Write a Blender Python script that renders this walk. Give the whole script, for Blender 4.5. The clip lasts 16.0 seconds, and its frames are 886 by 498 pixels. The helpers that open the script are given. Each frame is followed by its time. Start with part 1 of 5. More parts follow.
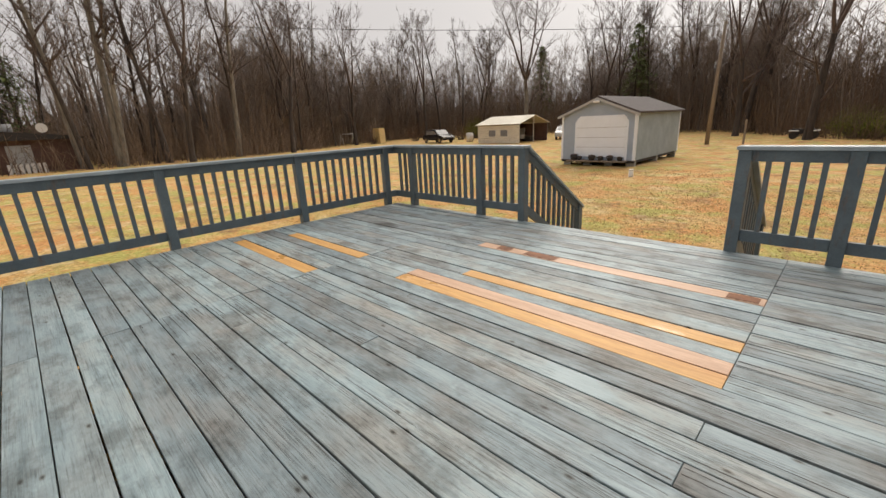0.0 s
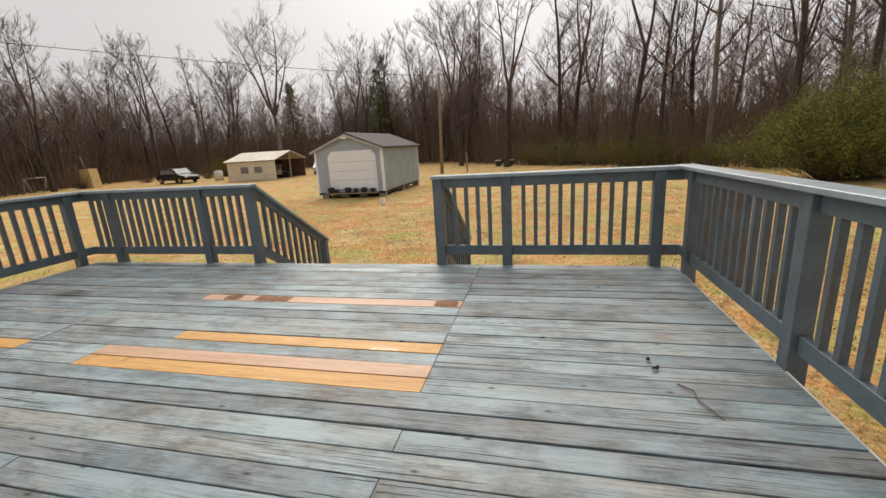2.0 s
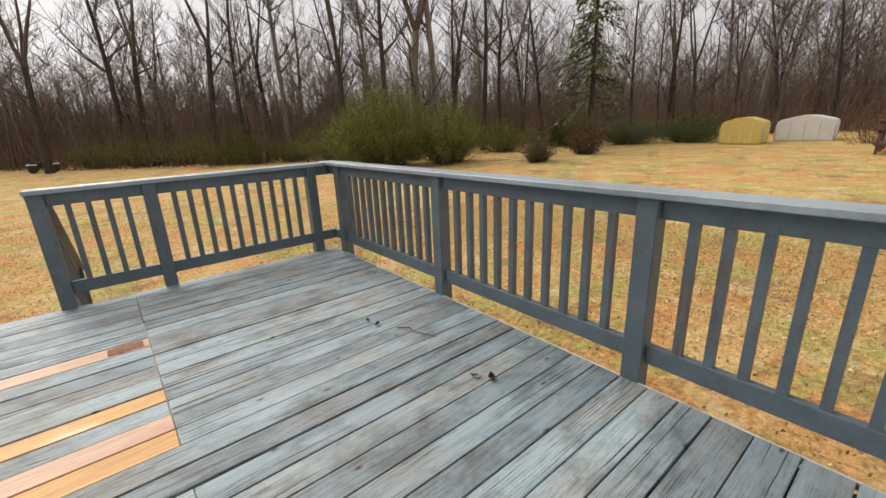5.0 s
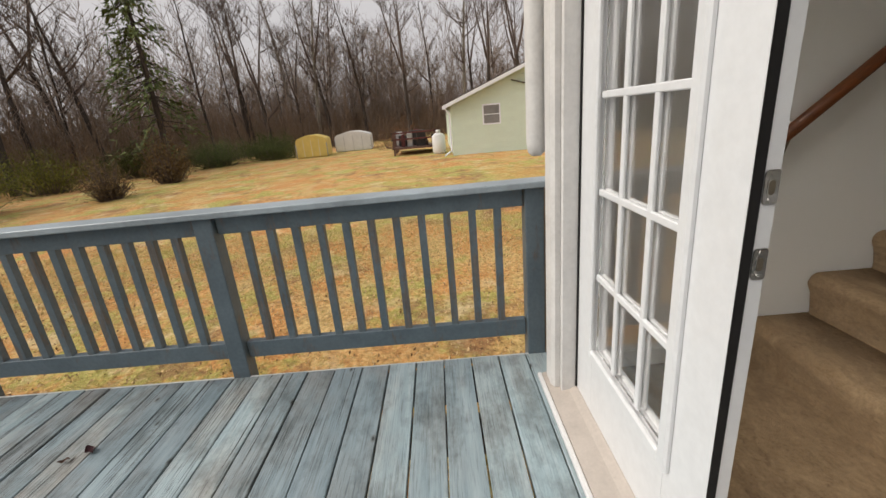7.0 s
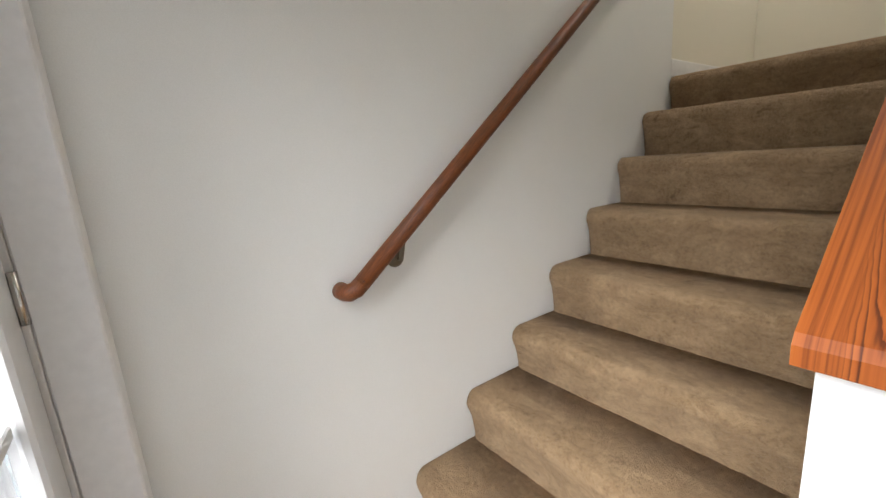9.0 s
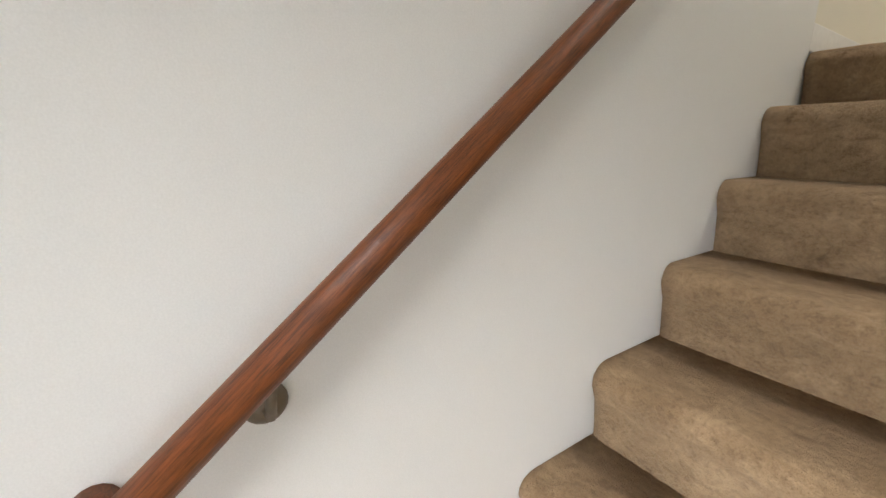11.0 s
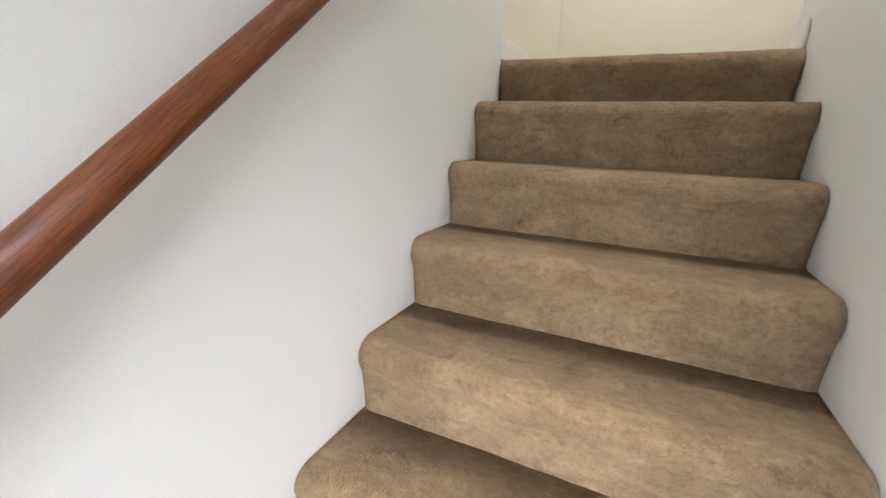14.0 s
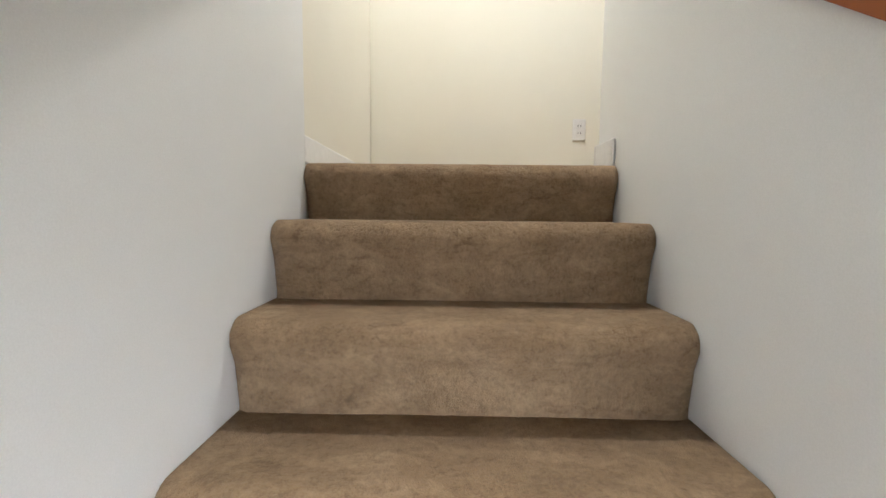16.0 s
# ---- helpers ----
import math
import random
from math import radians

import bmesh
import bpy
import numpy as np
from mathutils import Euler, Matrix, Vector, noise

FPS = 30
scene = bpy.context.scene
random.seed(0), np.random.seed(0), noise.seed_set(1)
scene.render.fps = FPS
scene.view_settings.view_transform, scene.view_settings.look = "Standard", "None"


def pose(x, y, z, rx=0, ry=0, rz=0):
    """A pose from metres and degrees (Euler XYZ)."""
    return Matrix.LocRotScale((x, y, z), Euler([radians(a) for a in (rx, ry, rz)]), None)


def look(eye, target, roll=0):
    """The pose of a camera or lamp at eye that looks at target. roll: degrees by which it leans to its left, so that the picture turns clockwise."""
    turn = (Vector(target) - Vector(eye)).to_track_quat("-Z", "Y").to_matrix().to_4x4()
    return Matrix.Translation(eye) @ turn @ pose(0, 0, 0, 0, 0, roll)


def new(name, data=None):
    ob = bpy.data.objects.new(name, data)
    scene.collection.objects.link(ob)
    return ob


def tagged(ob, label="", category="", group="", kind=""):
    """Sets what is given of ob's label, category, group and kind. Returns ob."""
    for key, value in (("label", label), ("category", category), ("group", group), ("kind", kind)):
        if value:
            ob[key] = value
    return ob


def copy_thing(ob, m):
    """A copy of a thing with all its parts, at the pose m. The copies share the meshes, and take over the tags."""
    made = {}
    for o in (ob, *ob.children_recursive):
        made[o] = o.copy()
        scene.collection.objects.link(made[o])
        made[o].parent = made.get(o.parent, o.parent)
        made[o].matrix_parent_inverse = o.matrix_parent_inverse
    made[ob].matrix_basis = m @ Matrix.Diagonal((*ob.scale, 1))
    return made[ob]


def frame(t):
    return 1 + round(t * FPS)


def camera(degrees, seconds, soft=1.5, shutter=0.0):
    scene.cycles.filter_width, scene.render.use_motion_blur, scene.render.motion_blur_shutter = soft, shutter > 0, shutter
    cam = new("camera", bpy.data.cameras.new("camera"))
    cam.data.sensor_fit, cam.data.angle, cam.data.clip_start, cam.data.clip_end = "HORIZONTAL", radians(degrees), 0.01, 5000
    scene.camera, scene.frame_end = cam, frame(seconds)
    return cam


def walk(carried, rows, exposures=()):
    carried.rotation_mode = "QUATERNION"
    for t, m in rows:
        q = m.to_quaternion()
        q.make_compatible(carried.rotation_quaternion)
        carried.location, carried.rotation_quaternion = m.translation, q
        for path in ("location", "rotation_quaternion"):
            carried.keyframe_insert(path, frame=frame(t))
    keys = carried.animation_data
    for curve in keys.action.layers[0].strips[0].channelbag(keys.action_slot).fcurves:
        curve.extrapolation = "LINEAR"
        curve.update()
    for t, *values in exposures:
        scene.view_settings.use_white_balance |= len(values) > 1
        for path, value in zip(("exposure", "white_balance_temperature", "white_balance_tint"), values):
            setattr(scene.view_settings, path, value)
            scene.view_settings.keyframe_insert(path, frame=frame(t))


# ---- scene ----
cam = camera(93.8, 16.0)
PATH = [
    (0, (-1.455, 0.675, 1.143), (-2.809, 2.027, 0.562), -2.8),
    (0.5, (-1.412, 0.819, 1.137), (-2.619, 2.32, 0.598), -3.1),
    (1, (-1.303, 0.872, 1.147), (-2.266, 2.548, 0.636), -3.3),
    (1.5, (-1.181, 0.891, 1.141), (-1.9, 2.692, 0.651), -3.4),
    (2, (-1.134, 0.887, 1.142), (-1.595, 2.771, 0.655), -3.5),
    (2.5, (-1.127, 0.885, 1.145), (-1.344, 2.812, 0.652), -3.7),
    (3, (-1.207, 0.897, 1.146), (-1.178, 2.832, 0.644), -3.8),
    (3.5, (-1.305, 0.886, 1.134), (-1.017, 2.795, 0.61), -3.7),
    (5.8, (-1.886, 0.745, 1.221), (-0.272, 1.765, 0.625), -2.9),
    (6.5, (-1.924, 0.616, 1.214), (-0.081, 1.104, 0.61), -4.6),
    (7, (-1.91, 0.458, 1.228), (-0.006, 0.472, 0.618), -5.0),
    (7.5, (-1.843, 0.284, 1.217), (-0.001, -0.207, 0.613), -5.6),
    (8, (-1.63, 0.095, 1.235), (-0.001, -0.915, 0.662), -5.8),
    (8.5, (-1.488, -0.044, 1.248), (-0.039, -1.311, 0.704), -5.8),
    (9, (-1.297, -0.296, 1.257), (0.282, -1.449, 0.838), -4.0),
    (9.2, (-1.206, -0.415, 1.287), (0.448, -1.475, 0.911), -2.7),
    (11.5, (-0.734, -0.822, 1.31), (0.866, -1.9, 0.784), 1.1),
    (12, (-0.736, -0.763, 1.309), (0.984, -1.688, 0.877), 1.1),
    (12.5, (-0.728, -0.748, 1.308), (0.805, -1.938, 0.826), 5.5),
    (13, (-0.777, -0.794, 1.307), (0.397, -2.334, 0.806), 4.1),
    (13.5, (-0.809, -0.841, 1.33), (0.135, -2.533, 0.835), 2.1),
    (14, (-0.787, -0.863, 1.292), (0.017, -2.616, 0.762), 2.2),
    (14.5, (-0.775, -0.929, 1.286), (-0.34, -2.814, 0.781), 2.7),
    (15, (-0.762, -1.027, 1.315), (-0.745, -2.986, 0.912), 0.6),
    (15.5, (-0.724, -1.134, 1.354), (-0.638, -3.113, 1.077), -0.7),
    (16, (-0.681, -1.268, 1.432), (-0.648, -3.26, 1.265), 0.6),
]
walk(cam, [(t, look(eye, target, roll)) for t, eye, target, roll in PATH], [(0, 0.5, 7000, 10), (1.5, 0.5, 6900, 10), (3.5, 0.55, 6800, 10), (5.8, 0.68, 6750, 10), (6.6, 0.55, 6750, 10), (7.4, 0.48, 6800, 10), (8.0, 0.6, 6750, 10), (8.6, 1.15, 6500, 10), (9.2, 2.2, 6100, 10), (11.3, 2.42, 6200, 10), (12.2, 2.3, 6150, 10), (13.5, 2.7, 5850, 10), (15.5, 2.86, 5750, 10), (16, 2.84, 5720, 10)])

# ---- daylight: overcast winter sky ----
world = bpy.data.worlds.new("overcast_sky")
scene.world = world
world.use_nodes = True
wn, wl = world.node_tree.nodes, world.node_tree.links
sky = wn.new("ShaderNodeTexSky")
sky.sky_type = 'NISHITA'
sky.sun_disc = False
sky.sun_elevation, sky.sun_rotation = radians(38), radians(349)
sky.air_density, sky.dust_density, sky.ozone_density = 1.0, 6.0, 1.0
grey = wn.new("ShaderNodeHueSaturation")
grey.inputs["Saturation"].default_value = 0.12
wl.new(sky.outputs[0], grey.inputs["Color"])
tint = wn.new("ShaderNodeMix")
tint.data_type = 'RGBA'
tint.inputs[0].default_value = 0.87
tint.inputs[7].default_value = (5.0, 4.95, 5.2, 1)
wl.new(grey.outputs[0], tint.inputs[6])
wl.new(tint.outputs[2], wn["Background"].inputs["Color"])
wn["Background"].inputs["Strength"].default_value = 0.093
sun = new("sun", bpy.data.lights.new("sun", 'SUN'))
sun.data.energy, sun.data.angle, sun.data.color = 2.2, radians(60), (1, 0.96, 0.9)
sun.matrix_world = look((0, 0, 0), (0.15, -0.77, -0.62))


# ---- materials ----
def nodes_of(name, rough=0.6, metal=0.0):
    m = bpy.data.materials.new(name)
    m.use_nodes = True
    n, l = m.node_tree.nodes, m.node_tree.links
    b = n["Principled BSDF"]
    b.inputs["Roughness"].default_value, b.inputs["Metallic"].default_value = rough, metal
    return m, n, l, b


def coords(n, l, scale=(1, 1, 1), rand=0.0):
    tc = n.new("ShaderNodeTexCoord")
    mp = n.new("ShaderNodeMapping")
    mp.inputs["Scale"].default_value = scale
    l.new(tc.outputs["Object"], mp.inputs["Vector"])
    if rand:
        oi, ad = n.new("ShaderNodeObjectInfo"), n.new("ShaderNodeVectorMath")
        ad.operation = 'MULTIPLY'
        ad.inputs[1].default_value = (rand, rand * 1.7, rand * 0.6)
        l.new(oi.outputs["Random"], ad.inputs[0])
        l.new(ad.outputs[0], mp.inputs["Location"])
    return mp.outputs[0]


def noise_tex(n, l, vec, scale, detail=5, rough=0.6, dist=0.0):
    t = n.new("ShaderNodeTexNoise")
    t.inputs["Scale"].default_value, t.inputs["Detail"].default_value = scale, detail
    t.inputs["Roughness"].default_value, t.inputs["Distortion"].default_value = rough, dist
    l.new(vec, t.inputs["Vector"])
    return t.outputs["Fac"]


def ramp(n, l, fac, stops):
    r = n.new("ShaderNodeValToRGB")
    r.color_ramp.elements.remove(r.color_ramp.elements[1])
    for i, (p, c) in enumerate(stops):
        e = r.color_ramp.elements[0] if i == 0 else r.color_ramp.elements.new(p)
        e.position, e.color = p, (*c, 1) if len(c) == 3 else c
    l.new(fac, r.inputs[0])
    return r.outputs[0]


def blend(n, l, fac, a, b, mode='MIX'):
    x = n.new("ShaderNodeMix")
    x.data_type, x.blend_type = 'RGBA', mode
    for s, v in ((0, fac), (6, a), (7, b)):
        if isinstance(v, (int, float)):
            x.inputs[s].default_value = v
        elif isinstance(v, tuple):
            x.inputs[s].default_value = (*v, 1)
        else:
            l.new(v, x.inputs[s])
    return x.outputs[2]


def bump(n, l, b, fac, strength, dist=0.01):
    u = n.new("ShaderNodeBump")
    u.inputs["Strength"].default_value, u.inputs["Distance"].default_value = strength, dist
    l.new(fac, u.inputs["Height"])
    l.new(u.outputs[0], b.inputs["Normal"])


def plain(name, c, rough=0.6, metal=0.0, var=0.12, scale=6, fine=90, relief=0.15, stretch=(1, 1, 1)):
    """A colour that varies at two scales, with fine relief."""
    m, n, l, b = nodes_of(name, rough, metal)
    v = coords(n, l, stretch, 3.0)
    big, small = noise_tex(n, l, v, scale), noise_tex(n, l, v, fine, 3)
    lo, hi = tuple(x * (1 - var) for x in c), tuple(min(1, x * (1 + var)) for x in c)
    col = ramp(n, l, big, [(0.3, lo), (0.7, hi)])
    col = blend(n, l, 0.25, col, ramp(n, l, small, [(0.3, tuple(x * 0.75 for x in c)), (0.7, hi)]))
    l.new(col, b.inputs["Base Color"])
    if relief:
        bump(n, l, b, small, relief, 0.004)
    return m


def weathered_boards():
    m, n, l, b = nodes_of("weathered_deck_paint", 0.42)
    v = coords(n, l, (0.5, 6, 6), 40)
    v2 = coords(n, l, (1, 1.6, 1), 17)
    v3 = coords(n, l, (1.3, 30, 30), 23)
    streak, patch, grain = noise_tex(n, l, v, 4, 8, 0.7), noise_tex(n, l, v2, 1.3, 6, 0.65), noise_tex(n, l, v3, 5, 6, 0.7)
    paint = ramp(n, l, streak, [(0.25, (0.24, 0.325, 0.36)), (0.5, (0.365, 0.465, 0.50)), (0.75, (0.49, 0.58, 0.61))])
    bare = ramp(n, l, grain, [(0.3, (0.20, 0.185, 0.165)), (0.5, (0.36, 0.345, 0.315)), (0.7, (0.46, 0.44, 0.40))])
    mask = ramp(n, l, patch, [(0.45, (0, 0, 0)), (0.64, (0.85, 0.85, 0.85))])
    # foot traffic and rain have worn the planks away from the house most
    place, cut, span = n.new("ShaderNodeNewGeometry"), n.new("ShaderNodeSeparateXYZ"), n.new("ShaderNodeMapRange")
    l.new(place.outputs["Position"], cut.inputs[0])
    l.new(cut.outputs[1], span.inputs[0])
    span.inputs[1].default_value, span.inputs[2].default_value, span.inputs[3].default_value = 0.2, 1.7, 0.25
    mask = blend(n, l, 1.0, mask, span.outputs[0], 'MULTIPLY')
    col = blend(n, l, mask, paint, bare)
    crack = ramp(n, l, grain, [(0.34, (0.22, 0.22, 0.22)), (0.47, (1, 1, 1))])
    col = blend(n, l, 0.5, col, crack, 'MULTIPLY')
    line = noise_tex(n, l, coords(n, l, (0.9, 55, 55), 51), 3, 5, 0.75)
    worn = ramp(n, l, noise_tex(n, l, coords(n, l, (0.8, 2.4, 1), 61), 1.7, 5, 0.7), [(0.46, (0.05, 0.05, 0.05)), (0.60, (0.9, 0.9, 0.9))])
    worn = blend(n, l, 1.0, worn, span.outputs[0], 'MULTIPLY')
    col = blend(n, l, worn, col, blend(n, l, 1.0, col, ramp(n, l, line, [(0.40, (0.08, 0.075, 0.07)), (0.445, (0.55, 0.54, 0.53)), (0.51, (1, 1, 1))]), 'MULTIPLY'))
    dirt = ramp(n, l, noise_tex(n, l, v2, 3.1, 5, 0.7), [(0.48, (1, 1, 1)), (0.66, (0.42, 0.40, 0.385))])
    col = blend(n, l, 0.8, col, dirt, 'MULTIPLY')
    tan = ramp(n, l, noise_tex(n, l, coords(n, l, (0.7, 2.2, 1), 71), 1.2, 5, 0.65), [(0.55, (1, 1, 1)), (0.70, (1.0, 0.80, 0.70))])
    col = blend(n, l, 0.55, col, tan, 'MULTIPLY')
    # small knots
    vk = n.new("ShaderNodeTexVoronoi")
    vk.voronoi_dimensions = '2D'
    vk.inputs["Scale"].default_value = 1.7
    l.new(coords(n, l, (0.8, 1.7, 1), 31), vk.inputs["Vector"])
    knot = ramp(n, l, vk.outputs["Distance"], [(0.010, (0.08, 0.065, 0.055)), (0.016, (0.5, 0.45, 0.4)), (0.034, (1, 1, 1))])
    col = blend(n, l, 0.9, col, knot, 'MULTIPLY')
    # one old dark stain near the far corner
    geo = n.new("ShaderNodeNewGeometry")
    mp = n.new("ShaderNodeMapping")
    mp.inputs["Location"].default_value = (5.4 * 1.7, -3.63 * 3.0, 0)
    mp.inputs["Scale"].default_value = (1.7, 3.0, 0)
    l.new(geo.outputs["Position"], mp.inputs["Vector"])
    ln = n.new("ShaderNodeVectorMath")
    ln.operation = 'LENGTH'
    l.new(mp.outputs[0], ln.inputs[0])
    ad = n.new("ShaderNodeMath")
    ad.operation = 'ADD'
    l.new(ln.outputs["Value"], ad.inputs[0])
    l.new(noise_tex(n, l, geo.outputs["Position"], 6, 4), ad.inputs[1])
    col = blend(n, l, 1.0, col, ramp(n, l, ad.outputs[0], [(0.7, (0.36, 0.35, 0.35)), (1.0, (1, 1, 1))]), 'MULTIPLY')
    oi = n.new("ShaderNodeObjectInfo")
    tone = ramp(n, l, oi.outputs["Random"], [(0, (0.60, 0.61, 0.635)), (0.5, (0.80, 0.805, 0.815)), (1, (0.98, 0.98, 0.98))])
    col = blend(n, l, 1.0, col, tone, 'MULTIPLY')
    l.new(col, b.inputs["Base Color"])
    wet = ramp(n, l, patch, [(0.35, (0.42, 0.42, 0.42)), (0.65, (0.68, 0.68, 0.68))])
    b.inputs["Specular IOR Level"].default_value = 0.4
    l.new(wet, b.inputs["Roughness"])
    bump(n, l, b, grain, 0.5, 0.003)
    return m


def timber(name, dark, light, rough=0.4, along='x', ring=14, coat=0.0, pool=False, tilt=0.0):
    m, n, l, b = nodes_of(name, rough)
    s = {'x': (0.6, 9, 9), 'y': (14, 0.9, 14), 'z': (9, 9, 0.6)}[along]
    v = coords(n, l, s, 12)
    if tilt:
        tc, turn, size = n.new("ShaderNodeTexCoord"), n.new("ShaderNodeMapping"), n.new("ShaderNodeMapping")
        turn.inputs["Rotation"].default_value = (tilt, 0, 0)
        size.inputs["Scale"].default_value = s
        l.new(tc.outputs["Object"], turn.inputs["Vector"])
        l.new(turn.outputs[0], size.inputs["Vector"])
        v = size.outputs[0]
    g = noise_tex(n, l, v, 2.2, 7, 0.62, 0.6)
    f = noise_tex(n, l, v, ring, 4, 0.7)
    col = ramp(n, l, g, [(0.3, dark), (0.5, tuple((a + c) / 2 for a, c in zip(dark, light))), (0.68, light)])
    col = blend(n, l, 0.42 if tilt else 0.3, col, ramp(n, l, f, [(0.38, tuple(x * 0.6 for x in dark)), (0.6, tuple(x * (1.2 if tilt else 1.0) for x in light))]))
    l.new(col, b.inputs["Base Color"])
    bump(n, l, b, f, 0.2, 0.002)
    if coat:
        b.inputs["Coat Weight"].default_value, b.inputs["Coat Roughness"].default_value = coat, 0.12
    if pool:
        w = ramp(n, l, noise_tex(n, l, coords(n, l, (1, 2, 1), 5), 2.3, 3), [(0.33, (0.10, 0.10, 0.10)), (0.41, (0.55, 0.55, 0.55))])
        l.new(w, b.inputs["Roughness"])
    return m


def lawn():
    m, n, l, b = nodes_of("winter_lawn", 0.95)
    v = coords(n, l)
    big, mid = noise_tex(n, l, v, 0.12, 5, 0.6), noise_tex(n, l, v, 0.9, 6, 0.7)
    fine, blade = noise_tex(n, l, v, 15, 7, 0.75), noise_tex(n, l, v, 70, 4, 0.7)
    straw = ramp(n, l, fine, [(0.30, (0.22, 0.13, 0.048)), (0.43, (0.50, 0.325, 0.12)), (0.57, (0.74, 0.51, 0.215)), (0.70, (0.85, 0.65, 0.35))])
    rust = ramp(n, l, fine, [(0.32, (0.24, 0.10, 0.033)), (0.52, (0.66, 0.31, 0.095)), (0.70, (0.84, 0.50, 0.21))])
    green = ramp(n, l, fine, [(0.3, (0.16, 0.17, 0.035)), (0.52, (0.42, 0.42, 0.10)), (0.70, (0.70, 0.62, 0.24))])
    col = blend(n, l, ramp(n, l, mid, [(0.39, (0, 0, 0)), (0.56, (1, 1, 1))]), straw, rust)
    col = blend(n, l, ramp(n, l, big, [(0.47, (0, 0, 0)), (0.62, (0.3, 0.3, 0.3))]), col, green)
    col = blend(n, l, ramp(n, l, noise_tex(n, l, v, 0.75, 6, 0.75), [(0.49, (0, 0, 0)), (0.58, (0.85, 0.85, 0.85))]), col, green)
    brown = ramp(n, l, fine, [(0.34, (0.14, 0.065, 0.03)), (0.66, (0.46, 0.25, 0.11))])
    col = blend(n, l, ramp(n, l, noise_tex(n, l, v, 0.8, 6, 0.75, 0.5), [(0.54, (0, 0, 0)), (0.63, (0.85, 0.85, 0.85))]), col, brown)
    pale = ramp(n, l, fine, [(0.34, (0.50, 0.36, 0.16)), (0.66, (0.90, 0.74, 0.46))])
    col = blend(n, l, ramp(n, l, noise_tex(n, l, v, 1.3, 6, 0.7), [(0.55, (0, 0, 0)), (0.66, (0.8, 0.8, 0.8))]), col, pale)
    col = blend(n, l, 0.3, col, ramp(n, l, blade, [(0.3, (0.45, 0.42, 0.4)), (0.6, (1, 1, 1))]), 'MULTIPLY')
    l.new(col, b.inputs["Base Color"])
    bump(n, l, b, fine, 0.7, 0.05)
    return m


def carpet():
    m, n, l, b = nodes_of("beige_carpet", 1.0)
    v = coords(n, l)
    foot, tuft, fibre = noise_tex(n, l, v, 6, 7, 0.75, 0.3), noise_tex(n, l, v, 70, 5, 0.8), noise_tex(n, l, v, 220, 3, 0.7)
    a = ramp(n, l, foot, [(0.32, (0.335, 0.218, 0.110)), (0.5, (0.435, 0.292, 0.157)), (0.68, (0.535, 0.376, 0.215))])
    # pile brushed one way or the other in sharp-edged patches
    swept = noise_tex(n, l, coords(n, l, (1.0, 2.2, 2.2)), 5.5, 4, 0.6, 0.8)
    a = blend(n, l, 0.75, a, ramp(n, l, swept, [(0.44, (1, 1, 1)), (0.49, (0.80, 0.77, 0.74)), (0.57, (0.80, 0.77, 0.74)), (0.63, (1, 1, 1))]), 'MULTIPLY')
    soil = noise_tex(n, l, coords(n, l, (1, 1.6, 1.6)), 9, 5, 0.7, 0.5)
    a = blend(n, l, 0.8, a, ramp(n, l, soil, [(0.60, (1, 1, 1)), (0.68, (0.62, 0.57, 0.52))]), 'MULTIPLY')
    col = blend(n, l, 0.48, a, ramp(n, l, tuft, [(0.36, (0.36, 0.32, 0.29)), (0.54, (1, 1, 1))]), 'MULTIPLY')
    col = blend(n, l, 0.35, col, ramp(n, l, fibre, [(0.3, (0.5, 0.47, 0.45)), (0.65, (1, 1, 1))]), 'MULTIPLY')
    l.new(col, b.inputs["Base Color"])
    b.inputs["Sheen Weight"].default_value = 0.25
    b.inputs["Sheen Roughness"].default_value = 0.45
    b.inputs["Sheen Tint"].default_value = (0.9, 0.75, 0.55, 1)
    bump(n, l, b, tuft, 1.0, 0.016)
    return m


def bark(name, dark, light):
    m, n, l, b = nodes_of(name, 0.9)
    v = coords(n, l, (3, 3, 0.5), 9)
    g = noise_tex(n, l, v, 3, 6, 0.7)
    l.new(ramp(n, l, g, [(0.35, dark), (0.65, light)]), b.inputs["Base Color"])
    bump(n, l, b, g, 0.6, 0.05)
    return m


def foliage(name, dark, light):
    m, n, l, b = nodes_of(name, 0.9)
    b.inputs["Specular IOR Level"].default_value = 0.15
    geo = n.new("ShaderNodeNewGeometry")
    l.new(ramp(n, l, geo.outputs["Random Per Island"], [(0, dark), (1, light)]), b.inputs["Base Color"])
    return m


def clear_glass():
    m, n, l, b = nodes_of("window_glass", 0.02)
    b.inputs["Transmission Weight"].default_value, b.inputs["IOR"].default_value = 1.0, 1.45
    return m


